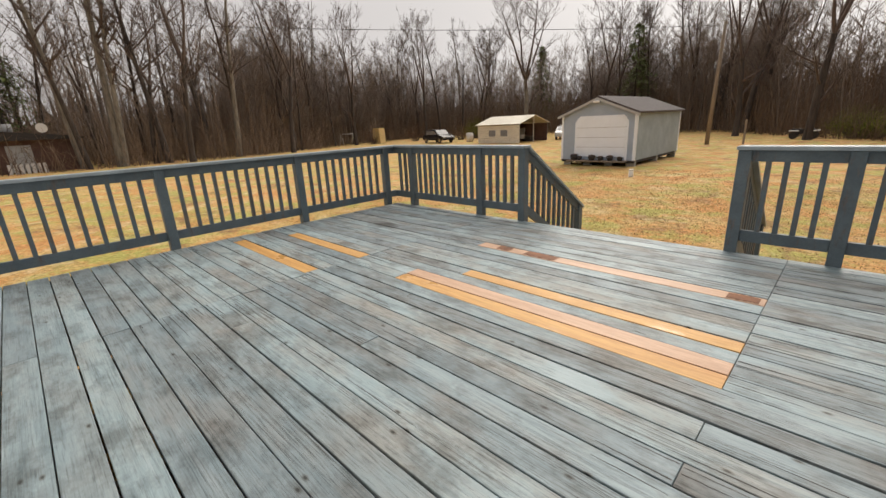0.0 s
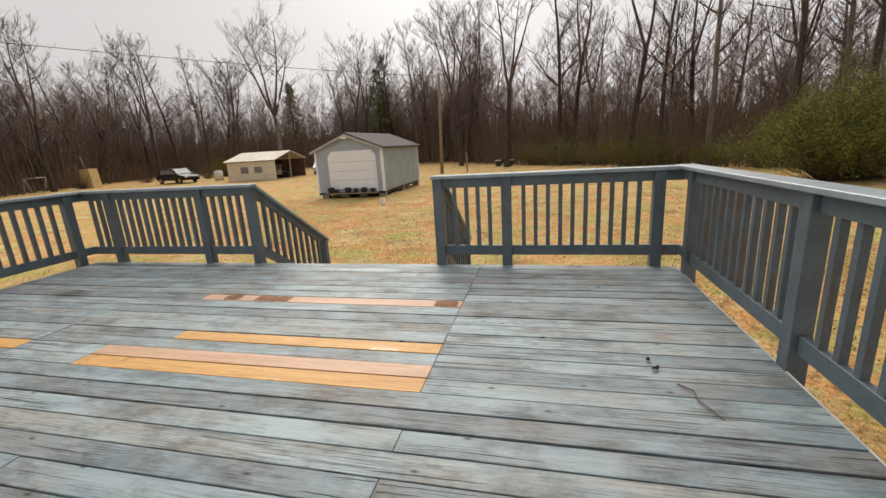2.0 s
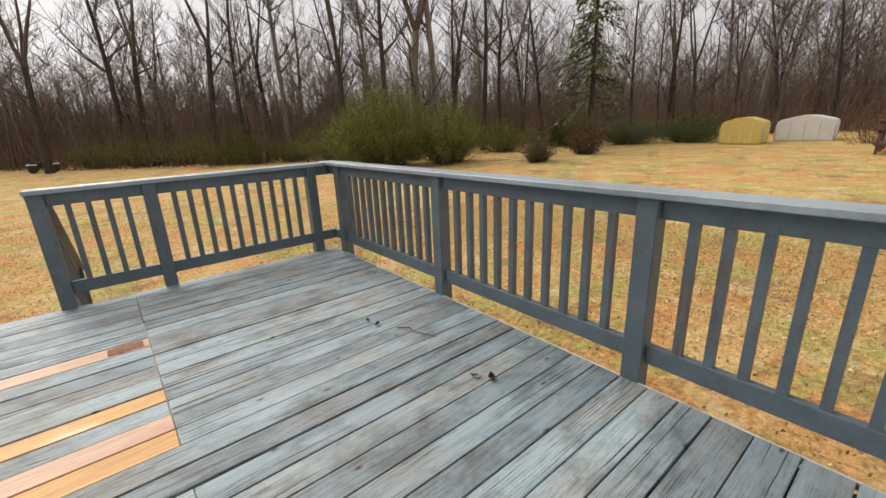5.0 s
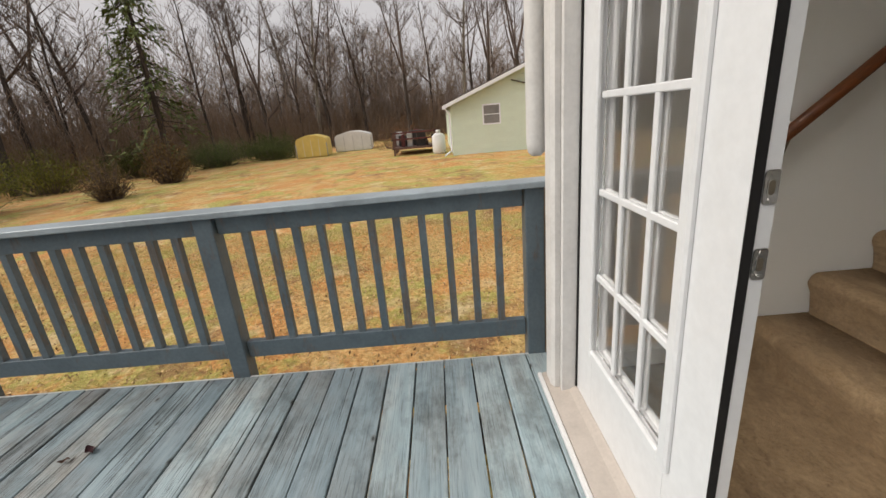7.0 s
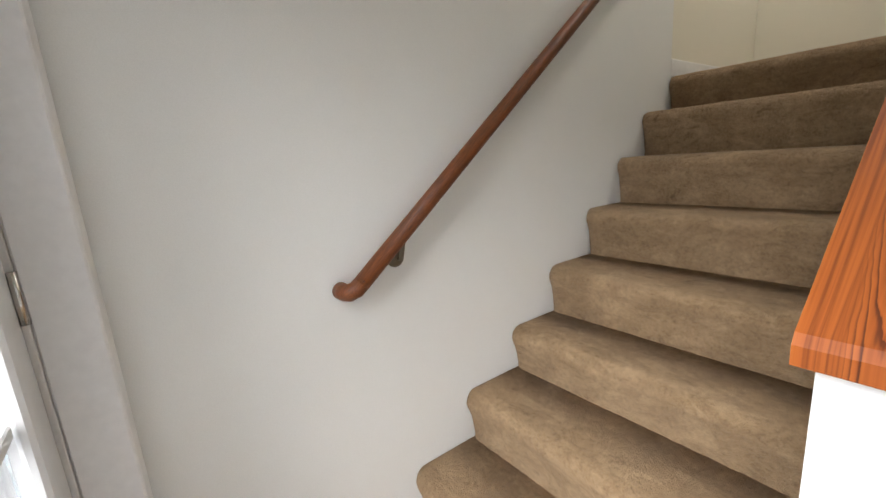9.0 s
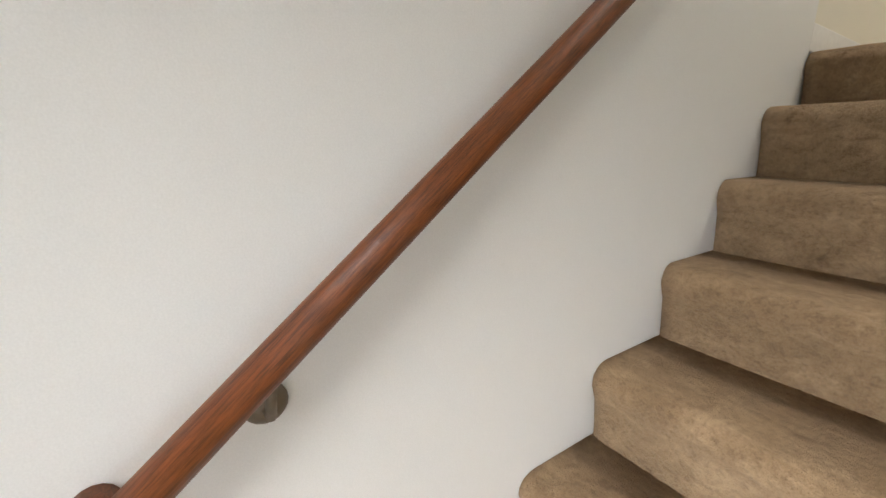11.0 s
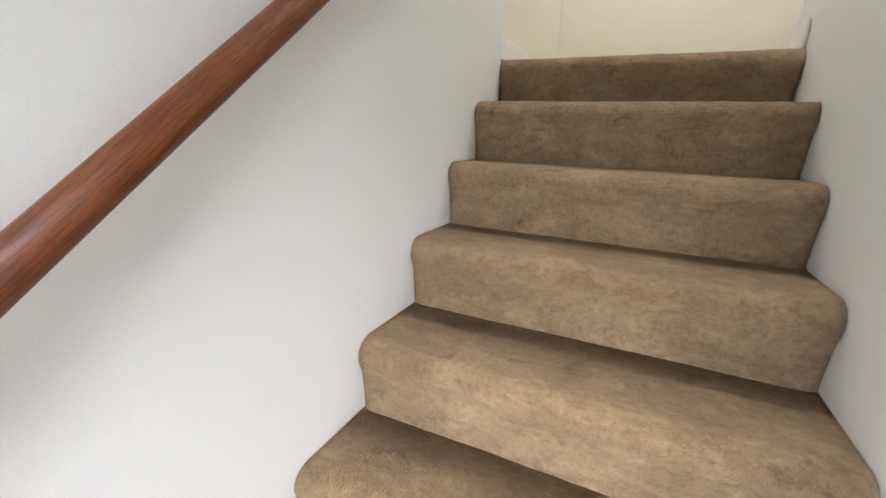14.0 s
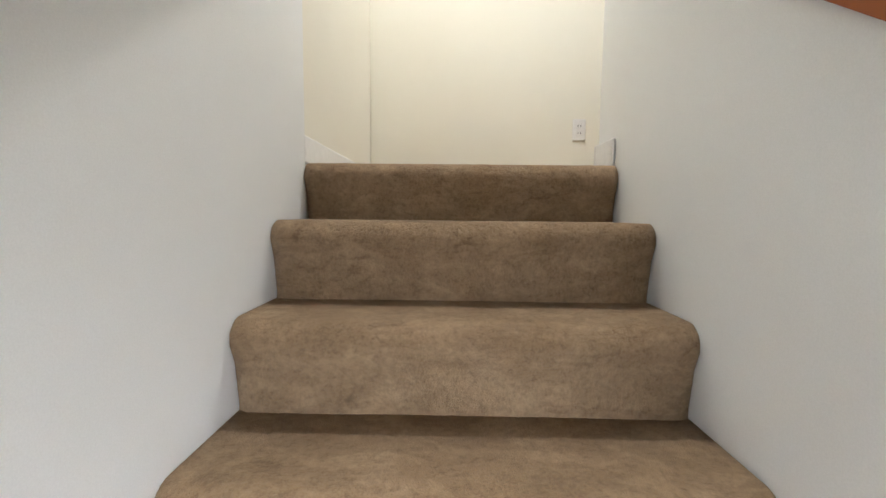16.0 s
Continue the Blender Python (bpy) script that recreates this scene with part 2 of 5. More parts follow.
def worn_rail(name, start):
    m, n, l, b = nodes_of(name, 0.5)
    v = coords(n, l, (1, 1, 1), 7.0)
    col = ramp(n, l, noise_tex(n, l, v, 5), [(0.3, (0.082, 0.113, 0.136)), (0.7, (0.124, 0.164, 0.192))])
    wood = ramp(n, l, noise_tex(n, l, coords(n, l, (14, 14, 1.2), 7.0), 5, 4), [(0.3, (0.075, 0.055, 0.042)), (0.7, (0.19, 0.15, 0.12))])
    bare = noise_tex(n, l, coords(n, l, (3, 3, 0.8), 5.0), 3.5, 6, 0.75)
    col = blend(n, l, ramp(n, l, bare, [(start, (0, 0, 0)), (start + 0.09, (0.7, 0.7, 0.7))]), col, wood)
    small = noise_tex(n, l, v, 60, 3)
    col = blend(n, l, 0.5, col, ramp(n, l, small, [(0.3, (0.7, 0.7, 0.7)), (0.6, (1, 1, 1))]), 'MULTIPLY')
    l.new(col, b.inputs["Base Color"])
    bump(n, l, b, small, 0.25, 0.004)
    return m


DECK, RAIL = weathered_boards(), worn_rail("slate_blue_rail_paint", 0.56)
BALUSTER = worn_rail("worn_slate_baluster_paint", 0.49)
# pale tone that stands for light catching the deck rim
LITEDGE = plain("pale_lit_edge", (0.50, 0.51, 0.50), 0.6, 0, 0.25, 6, 50, 0.3)
CAPTOP = plain("weathered_cap_paint", (0.29, 0.34, 0.375), 0.35, 0, 0.3, 4, 45, 0.3)
FRESH = timber("fresh_pine_board", (0.50, 0.23, 0.055), (0.72, 0.42, 0.14), 0.3, pool=True)
PINK = timber("pinkish_pine_board", (0.47, 0.27, 0.165), (0.64, 0.41, 0.275), 0.5)
ROT = plain("rotten_wood", (0.20, 0.075, 0.03), 0.7, 0, 0.5, 9, 60, 0.5)
RAW = timber("raw_grey_timber", (0.16, 0.12, 0.09), (0.34, 0.27, 0.2), 0.8, 'z')
LAWN, CARPET = lawn(), carpet()
SHEDWHITE = plain("white_shed_paint", (0.84, 0.88, 0.95), 0.5, 0, 0.04, 3, 40, 0.05)
WHITE = plain("white_gloss_paint", (0.74, 0.735, 0.735), 0.35, 0, 0.04, 3, 40, 0.05)
DOORPAINT = plain("white_door_enamel", (0.70, 0.71, 0.725), 0.28, 0, 0.03, 2, 30, 0.04)
BASEPAINT = plain("bright_white_baseboard_paint", (0.88, 0.88, 0.87), 0.35, 0, 0.03, 3, 40, 0.05)
TRIM = plain("aged_white_trim", (0.62, 0.605, 0.59), 0.5, 0, 0.12, 7, 60, 0.2)
SILL = plain("beige_aluminium_sill", (0.52, 0.46, 0.41), 0.45, 0.1, 0.12, 8, 80, 0.1)
HALLWALL = plain("cream_yellow_wall_paint", (0.83, 0.80, 0.69), 0.75, 0, 0.02, 1.5, 420, 0.03)
WALL = plain("off_white_wall_paint", (0.83, 0.84, 0.83), 0.75, 0, 0.02, 1.5, 420, 0.03)
CEIL = plain("white_ceiling_paint", (0.8, 0.79, 0.77), 0.9, 0, 0.03, 2, 120, 0.2)
RUBBER = plain("black_seal_and_gap", (0.006, 0.005, 0.005), 0.9, 0, 0.3, 20, 90, 0.2)
STEEL = plain("satin_nickel", (0.56, 0.545, 0.525), 0.2, 1.0, 0.08, 12, 200, 0.05)
BRASS = plain("dull_bronze", (0.20, 0.17, 0.13), 0.45, 0.8, 0.2, 20, 120, 0.1)
CHERRY = timber("stained_cherry_pole", (0.026, 0.006, 0.002), (0.235, 0.066, 0.013), 0.46, 'y', 26, 0.05, tilt=math.atan(0.815))
OAK, on, ol, ob_ = nodes_of("orange_stained_oak", 0.55)
ob_.inputs["Coat Weight"].default_value, ob_.inputs["Coat Roughness"].default_value = 0.03, 0.25
ob_.inputs["Specular IOR Level"].default_value = 0.3
# cathedral grain: nested arches along the board
otc = on.new("ShaderNodeTexCoord")
osep = on.new("ShaderNodeSeparateXYZ")
ol.new(otc.outputs["Object"], osep.inputs[0])


def omath(op, a, b_):
    q = on.new("ShaderNodeMath")
    q.operation = op
    for i, v in ((0, a), (1, b_)):
        if isinstance(v, (int, float)):
            q.inputs[i].default_value = v
        else:
            ol.new(v, q.inputs[i])
    return q.outputs[0]


wob = noise_tex(on, ol, coords(on, ol, (9, 3, 0)), 1.6, 3, 0.5)
ox = omath('ADD', omath('ADD', osep.outputs[0], 1.245), omath('MULTIPLY', omath('SUBTRACT', wob, 0.5), 0.035))
oy = omath('ADD', osep.outputs[1], omath('MULTIPLY', omath('MULTIPLY', ox, ox), 170.0))
oy = omath('ADD', oy, omath('MULTIPLY', noise_tex(on, ol, coords(on, ol, (30, 6, 0)), 2.0, 3, 0.6), 0.07))
ofr = omath('FRACT', omath('MULTIPLY', oy, 17.0), 0.0)
oc = ramp(on, ol, ofr, [(0.0, (0.085, 0.018, 0.004)), (0.14, (0.12, 0.027, 0.005)), (0.34, (0.30, 0.075, 0.011)), (0.9, (0.37, 0.10, 0.014)), (1.0, (0.22, 0.055, 0.009))])
og = noise_tex(on, ol, coords(on, ol, (60, 0.9, 0)), 3, 3, 0.6)
side = ramp(on, ol, omath('ABSOLUTE', ox, 0.0), [(0.022, (0, 0, 0)), (0.04, (1, 1, 1))])
ostraight = ramp(on, ol, og, [(0.36, (0.21, 0.049, 0.008)), (0.5, (0.32, 0.083, 0.012)), (0.64, (0.37, 0.10, 0.014))])
ocol = blend(on, ol, side, oc, ostraight)
ol.new(blend(on, ol, 0.3, ocol, ramp(on, ol, og, [(0.35, (0.55, 0.5, 0.45)), (0.6, (1, 1, 1))]), 'MULTIPLY'), ob_.inputs["Base Color"])
GLASS = clear_glass()
SHEDSIDE = plain("grey_shed_siding", (0.36, 0.42, 0.51), 0.7, 0, 0.1, 2, 30, 0.2)
SHINGLE = plain("brown_grey_shingles", (0.085, 0.07, 0.07), 0.9, 0, 0.25, 5, 40, 0.5)
MOSS = plain("mossy_grey_siding", (0.33, 0.39, 0.43), 0.8, 0, 0.2, 1.2, 30, 0.2)
MINT = plain("pale_green_siding", (0.66, 0.77, 0.66), 0.65, 0, 0.05, 1, 30, 0.1)
CREAM = plain("cream_sheet_metal", (0.72, 0.67, 0.56), 0.5, 0.1, 0.1, 2, 40, 0.1)
BLOCK = plain("concrete_block", (0.34, 0.32, 0.29), 0.9, 0, 0.2, 8, 60, 0.4)
DARK = plain("dark_clutter", (0.035, 0.03, 0.028), 0.8, 0, 0.4, 8, 40, 0.2)
BROWN = plain("brown_boarding", (0.12, 0.065, 0.05), 0.8, 0, 0.35, 1.5, 20, 0.3)
MAROON = plain("faded_maroon_paint", (0.10, 0.025, 0.022), 0.7, 0, 0.35, 4, 40, 0.2)
GREY = plain("grey_sheeting", (0.42, 0.42, 0.42), 0.7, 0, 0.15, 3, 30, 0.1)
YELLOW = plain("yellow_tarpaulin", (0.72, 0.55, 0.16), 0.6, 0, 0.1, 3, 30, 0.1)
TARP = plain("white_tarpaulin", (0.70, 0.69, 0.68), 0.6, 0, 0.08, 3, 30, 0.1)
PANE = plain("dim_window_pane", (0.22, 0.22, 0.23), 0.15, 0, 0.2, 2, 10, 0.0)
CARPAINT = plain("dark_car_paint", (0.02, 0.02, 0.028), 0.2, 0.2, 0.1, 4, 30, 0)
LIGHTCAR = plain("silver_car_paint", (0.5, 0.5, 0.5), 0.25, 0.4, 0.1, 4, 30, 0)
PLASTIC = plain("white_plastic", (0.82, 0.81, 0.78), 0.35, 0, 0.03, 9, 80, 0)
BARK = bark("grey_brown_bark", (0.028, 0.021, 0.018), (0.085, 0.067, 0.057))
PALEBARK = bark("pale_bark", (0.10, 0.085, 0.068), (0.25, 0.22, 0.18))
TWIG = bark("twig_bark", (0.065, 0.046, 0.038), (0.15, 0.112, 0.094))
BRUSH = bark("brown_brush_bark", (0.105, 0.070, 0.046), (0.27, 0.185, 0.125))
# paler than BARK: distance haze is put into the far trees' colour
FARWOOD = bark("hazed_far_wood_bark", (0.135, 0.100, 0.080), (0.30, 0.24, 0.20))
RISE, rn, rl, rb = nodes_of("wooded_rise", 0.95)
rv = coords(rn, rl, (0.9, 0.9, 0.07))
rl.new(ramp(rn, rl, noise_tex(rn, rl, rv, 1.4, 8, 0.75), [(0.36, (0.10, 0.072, 0.052)), (0.5, (0.17, 0.125, 0.095)), (0.66, (0.25, 0.195, 0.155))]), rb.inputs["Base Color"])
NEEDLE = foliage("pine_needles", (0.07, 0.095, 0.036), (0.19, 0.225, 0.09))
SHRUB = foliage("olive_shrub_leaves", (0.055, 0.062, 0.012), (0.27, 0.275, 0.06))
RUSSET = foliage("olive_brown_leaves", (0.07, 0.045, 0.02), (0.21, 0.14, 0.065))
HEDGE = foliage("dark_green_hedge_leaves", (0.03, 0.042, 0.014), (0.13, 0.15, 0.05))
DRYLEAF = foliage("dry_brown_leaves", (0.09, 0.04, 0.018), (0.26, 0.13, 0.055))
DRYGRASS = foliage("dry_grass_blades", (0.24, 0.22, 0.06), (0.80, 0.63, 0.31))
LITTER = foliage("fallen_leaf_litter", (0.13, 0.065, 0.03), (0.78, 0.56, 0.30))
TAN = plain("tan_painted_board", (0.74, 0.56, 0.27), 0.6, 0, 0.1, 3, 30, 0.1)
BLUE = plain("blue_plastic", (0.02, 0.06, 0.4), 0.4, 0, 0.1, 50, 100, 0)
DEEPLEAF = plain("dark_red_leaf", (0.06, 0.012, 0.018), 0.6, 0, 0.3, 60, 200, 0.2)


# ---- mesh helpers ----
def box(bm, x0, x1, y0, y1, z0, z1, bev=0.0):
    vs = [bm.verts.new((x, y, z)) for z in (z0, z1) for x, y in ((x0, y0), (x1, y0), (x1, y1), (x0, y1))]
    fs = [bm.faces.new([vs[i] for i in q]) for q in ((3, 2, 1, 0), (4, 5, 6, 7), (0, 1, 5, 4), (1, 2, 6, 5), (2, 3, 7, 6), (3, 0, 4, 7))]
    if bev:
        es = list({e for f in fs for e in f.edges})
        bmesh.ops.bevel(bm, geom=es, offset=bev, segments=1, affect='EDGES')
    return vs


def boxed(x0, x1, y0, y1, z0, z1, bev=0.0):
    bm = bmesh.new()
    box(bm, x0, x1, y0, y1, z0, z1, bev)
    return bm


def tube(bm, pts, radii, sides=8, caps=True):
    """A round bar along points."""
    pts = [Vector(p) for p in pts]
    rings, ref = [], Vector((0, 0, 1))
    for i, p in enumerate(pts):
        d = (pts[min(i + 1, len(pts) - 1)] - pts[max(i - 1, 0)]).normalized()
        if abs(d.dot(ref)) > 0.95:
            ref = Vector((1, 0, 0)) if abs(d.x) < 0.9 else Vector((0, 1, 0))
        u = d.cross(ref).normalized()
        w = d.cross(u)
        r = radii[i] if isinstance(radii, (list, tuple)) else radii
        rings.append([bm.verts.new(p + (u * math.cos(a) + w * math.sin(a)) * r) for a in [2 * math.pi * k / sides for k in range(sides)]])
    for a, c in zip(rings, rings[1:]):
        for k in range(sides):
            f = bm.faces.new((a[k], a[(k + 1) % sides], c[(k + 1) % sides], c[k]))
            f.smooth = True
    if caps:
        bm.faces.new(rings[0][::-1])
        bm.faces.new(rings[-1])


def tubed(pts, radii, sides=8):
    bm = bmesh.new()
    tube(bm, pts, radii, sides)
    return bm


def slab(prof, axis, a, b):
    """A profile of (u, v) pairs drawn out along an axis. axis x: (y, z); y: (x, z); z: (x, y)."""
    bm = bmesh.new()
    at = {'x': lambda u, v, s: (s, u, v), 'y': lambda u, v, s: (u, s, v), 'z': lambda u, v, s: (u, v, s)}[axis]
    r0, r1 = [bm.verts.new(at(u, v, a)) for u, v in prof], [bm.verts.new(at(u, v, b)) for u, v in prof]
    k = len(prof)
    for i in range(k):
        bm.faces.new((r0[i], r0[(i + 1) % k], r1[(i + 1) % k], r1[i]))
    bm.faces.new(r0[::-1])
    bm.faces.new(r1)
    return bm


def rounded(u0, u1, v0, v1, r):
    """Outline of a rectangle with rounded corners."""
    pts = []
    for cu, cv, a in ((u1 - r, v0 + r, -90), (u1 - r, v1 - r, 0), (u0 + r, v1 - r, 90), (u0 + r, v0 + r, 180)):
        for k in range(5):
            q = radians(a + 22.5 * k)
            pts.append((cu + r * math.cos(q), cv + r * math.sin(q)))
    return pts


def mesh_of(name, bm, material):
    bmesh.ops.recalc_face_normals(bm, faces=bm.faces)
    me = bpy.data.meshes.new(name)
    bm.to_mesh(me)
    bm.free()
    me.materials.append(material)
    return me


def part(name, bm, material, parent, label=""):
    ob = new(name, mesh_of(name, bm, material))
    ob.parent = parent
    base = parent
    while base.parent:
        base = base.parent
    ob.matrix_parent_inverse = base.matrix_basis.inverted() if parent is base else Matrix()
    return tagged(ob, label)


def subpart(name, bm, material, parent, label=""):
    """A piece of a part: its mesh is already in the part's own space."""
    ob = new(name, mesh_of(name, bm, material))
    ob.parent = parent
    return tagged(ob, label)


def solid(name, bm, material, label="", category="", group="", kind=""):
    return tagged(new(name, mesh_of(name, bm, material)), label, category, group, kind)


def thing(name, loc, label, category, group="", kind=""):
    ob = new(name)
    ob.empty_display_size = 0.1
    ob.matrix_basis = Matrix.Translation(loc)
    return tagged(ob, label, category, group, kind)


def raw_mesh(name, verts, faces, material, smooth=False):
    me = bpy.data.meshes.new(name)
    me.from_pydata(verts, [], faces)
    me.materials.append(material)
    if smooth:
        me.shade_smooth()
    return me


# ---- ground ----
def ground_z(x, y):
    return -1.0 - 0.01 * max(0, min(y, 30)) + 0.0125 * max(0, min(x, 25))


def build_ground():
    bm = bmesh.new()
    xs = [-900, -300, -120] + list(range(-80, 81, 2)) + [120, 300, 900]
    ys = [-900, -300, -120] + list(range(-40, 101, 2)) + [140, 300, 900]
    grid = [[bm.verts.new((x, y, ground_z(x, y) + (0.05 * noise.noise((x * 0.2, y * 0.2, 0)) if abs(x) < 79 and -39 < y < 99 else 0))) for x in xs] for y in ys]
    for j in range(len(ys) - 1):
        for i in range(len(xs) - 1):
            f = bm.faces.new((grid[j][i], grid[j][i + 1], grid[j + 1][i + 1], grid[j + 1][i]))
            f.smooth = True
    solid("ground", bm, LAWN, "straw-coloured winter lawn with rust and green patches", "ground", "", "structure")


build_ground()

# ---- house: outside wall, door opening, stairwell ----
EX, DX0, DX1 = -0.12, -2.13, -0.33      # outer east face; door opening from west to east
FLOOR, UP, TOP = 0.04, 1.588, 4.1
EWALL, KNEE = -0.23, -1.19              # stairwell faces
FARY = -3.7


def build_house():
    bm = bmesh.new()
    box(bm, -9.0, DX0, -0.20, 0.0, -1.1, TOP)
    box(bm, DX1, EX, -0.20, 0.0, -1.1, TOP)
    box(bm, DX0, DX1, -0.20, 0.0, 2.13, TOP)
    box(bm, DX0, DX1, -0.20, 0.0, -1.1, 0.0)
    solid("wall_north", bm, TRIM, "off-white outside wall of the house round the double door", "wall", "", "structure")
    # lap siding on the outside, west of the door
    siding = thing("siding_north", (-5, 0.004, 0), "off-white lap siding boards on the house wall", "siding", "", "structure")
    bm0 = slab([(0.004, 0), (0.026, 0.0), (0.010, 0.2), (0.004, 0.2)], 'x', -9.0, DX0 - 0.13)
    me = mesh_of("siding_board", bm0, TRIM)
    for i in range(24):
        ob = new("siding_board", me)
        ob.parent = siding
        ob.matrix_parent_inverse = siding.matrix_basis.inverted()
        ob.matrix_basis = Matrix.Translation((0, 0, -0.75 + 0.2 * i))
    bm = bmesh.new()
    box(bm, EWALL, EX - 0.002, -2.56, -0.202, -1.1, TOP)
    solid("wall_hall_east", boxed(EWALL + 0.016, EX - 0.002, -6.5, -2.561, -1.1, TOP), HALLWALL, "cream-yellow side wall of the upper hall", "wall", "", "structure")
    solid("wall_east", bm, WALL, "smooth off-white stairwell wall", "wall", "", "structure")
    solid("wall_south", boxed(-6.0, EWALL + 0.014, FARY - 0.12, FARY, -1.1, TOP), HALLWALL, "cream-yellow wall of the upper hall", "wall", "", "structure")
    solid("wall_west", boxed(-6.12, -6.0, FARY - 0.12, -0.202, -1.1, TOP), WALL, "off-white inside wall", "wall", "", "structure")
    solid("ceiling", boxed(-6.12, EX, FARY - 0.12, 0.0, TOP + 0.002, TOP + 0.12), CEIL, "white ceiling", "ceiling", "", "structure")
    solid("roof", boxed(-9.3, 0.35, -9.0, 0.35, TOP + 0.125, TOP + 0.3), SHINGLE, "dark shingled house roof", "roof", "", "structure")
    solid("landing", boxed(-2.6, EWALL - 0.001, -1.2, -0.135, -0.12, FLOOR, 0.006), CARPET, "beige carpeted entrance landing", "floor", "", "structure")
    solid("upper_floor", boxed(-6.0, EWALL - 0.001, FARY + 0.001, -2.60, UP - 0.2, UP, 0.02), CARPET, "beige carpeted upper hall floor", "floor", "", "structure")
    solid("lower_floor", boxed(-6.0, KNEE - 0.17, FARY + 0.001, -1.21, -1.1, -1.05), CARPET, "carpeted lower floor beside the stairs", "floor", "", "structure")
    solid("foyer_wall", boxed(-2.72, -2.601, -3.0, -0.202, -1.05, TOP), WALL, "grey-white side wall of the lower stair", "wall", "", "structure")
    # knee wall beside the stairs, sloped top
    z0, s = 1.005, 0.765
    y1 = -2.73
    prof = [(-0.92, -0.5), (-0.92, z0), (y1, z0 + s * (-0.92 - y1)), (y1, -0.5)]
    solid("knee_wall", slab(prof, 'x', KNEE - 0.14, KNEE), WALL, "white knee wall with a sloping top beside the stairs", "wall", "", "structure")
    cap = thing("oak_handrail_board", (KNEE - 0.07, -0.88, z0), "orange-stained oak board capping the sloping knee wall", "ledge")
    a, b = (-0.893, z0 - s * 0.027 + 0.003), (y1, z0 + s * (-0.92 - y1) + 0.003)
    prof = [(a[0], a[1]), (a[0] - 0.0, a[1] + 0.026), (a[0] - 0.008, a[1] + 0.04), (b[0], b[1] + 0.036), (b[0], b[1])]
    bm = slab(prof, 'x', KNEE - 0.165, KNEE + 0.02)
    part("board", bm, OAK, cap)
    # base boards
    base = thing("baseboard", (EWALL, -0.5, FLOOR), "white painted baseboard along the wall foot", "baseboard", "", "structure")
    def skirt(x0, x1, y0, y1, z):
        bm = boxed(x0, x1, y0, y1, z, z + 0.085, 0.004)
        part("board", bm, BASEPAINT, base)
    skirt(EWALL - 0.014, EWALL, -0.90, -0.218, FLOOR)
    skirt(EWALL + 0.001, EWALL + 0.0155, FARY, -2.562, UP)
    skirt(-2.5, EWALL, FARY, FARY + 0.014, UP)
    skirt(KNEE - 0.14, KNEE + 0.012, y1 - 0.014, y1 - 0.001, UP)
    skirt(KNEE + 0.001, KNEE + 0.012, y1, -2.578, UP)
    skirt(KNEE - 0.154, KNEE - 0.141, -1.9, -0.906, FLOOR)
    skirt(KNEE - 0.14, KNEE + 0.0, -0.919, -0.906, FLOOR)


def build_stairs():
    st = thing("carpeted_stairs", (-0.7, -0.9, FLOOR), "beige carpeted stairs with rounded nosings, slightly soiled", "stairs")
    r = 0.046
    # nosing lines: y and tread height, from the landing up
    TREAD = [(0, FLOOR), (-0.908, 0.242), (-1.147, 0.436), (-1.389, 0.608), (-1.614, 0.805), (-1.869, 1.008), (-2.105, 1.211), (-2.310, 1.413), (-2.560, 1.588)]
    for i in range(1, 9):
        zt, zb = TREAD[i][1], TREAD[i - 1][1]
        yn = TREAD[i][0] + 0.024
        back = TREAD[i + 1][0] - 0.05 if i < 8 else -2.66
        foot = yn - 0.030
        prof = [(foot, zb - 0.02), (foot, zb + 0.02), (foot + 0.013, zt - 0.095)]
        for k in range(8):
            a = -0.15 + (math.pi / 2 + 0.15) * k / 7
            prof.append((yn - r + r * math.cos(a), zt - r + r * math.sin(a)))
        prof += [(back, zt), (back, zb - 0.02)]
        bm = bmesh.new()
        # the nosing sags and wavers a little along its length
        segs = 48
        rings = []
        for k in range(segs + 1):
            x = KNEE + 0.002 + (EWALL - KNEE - 0.004) * k / segs
            edge = min(k, segs - k)
            tuck = 0.010 if edge == 0 else 0.0
            ring = []
            for u, v in prof:
                w = (0.004 * noise.noise((x * 5, i * 3.1, v * 9)) + 0.0028 * noise.noise((x * 70, i * 7.1, v * 60))) if u > foot - 0.01 else 0.0
                ring.append(bm.verts.new((x, u + w - (tuck if u > foot - 0.02 else 0), v + 0.5 * w)))
            rings.append(ring)
        for a, b in zip(rings, rings[1:]):
            for q in range(len(prof)):
                f = bm.faces.new((a[q], a[(q + 1) % len(prof)], b[(q + 1) % len(prof)], b[q]))
                f.smooth = 1 <= q <= 11
        bm.faces.new(rings[0][::-1])
        bm.faces.new(rings[-1])
        part("step", bm, CARPET, st)


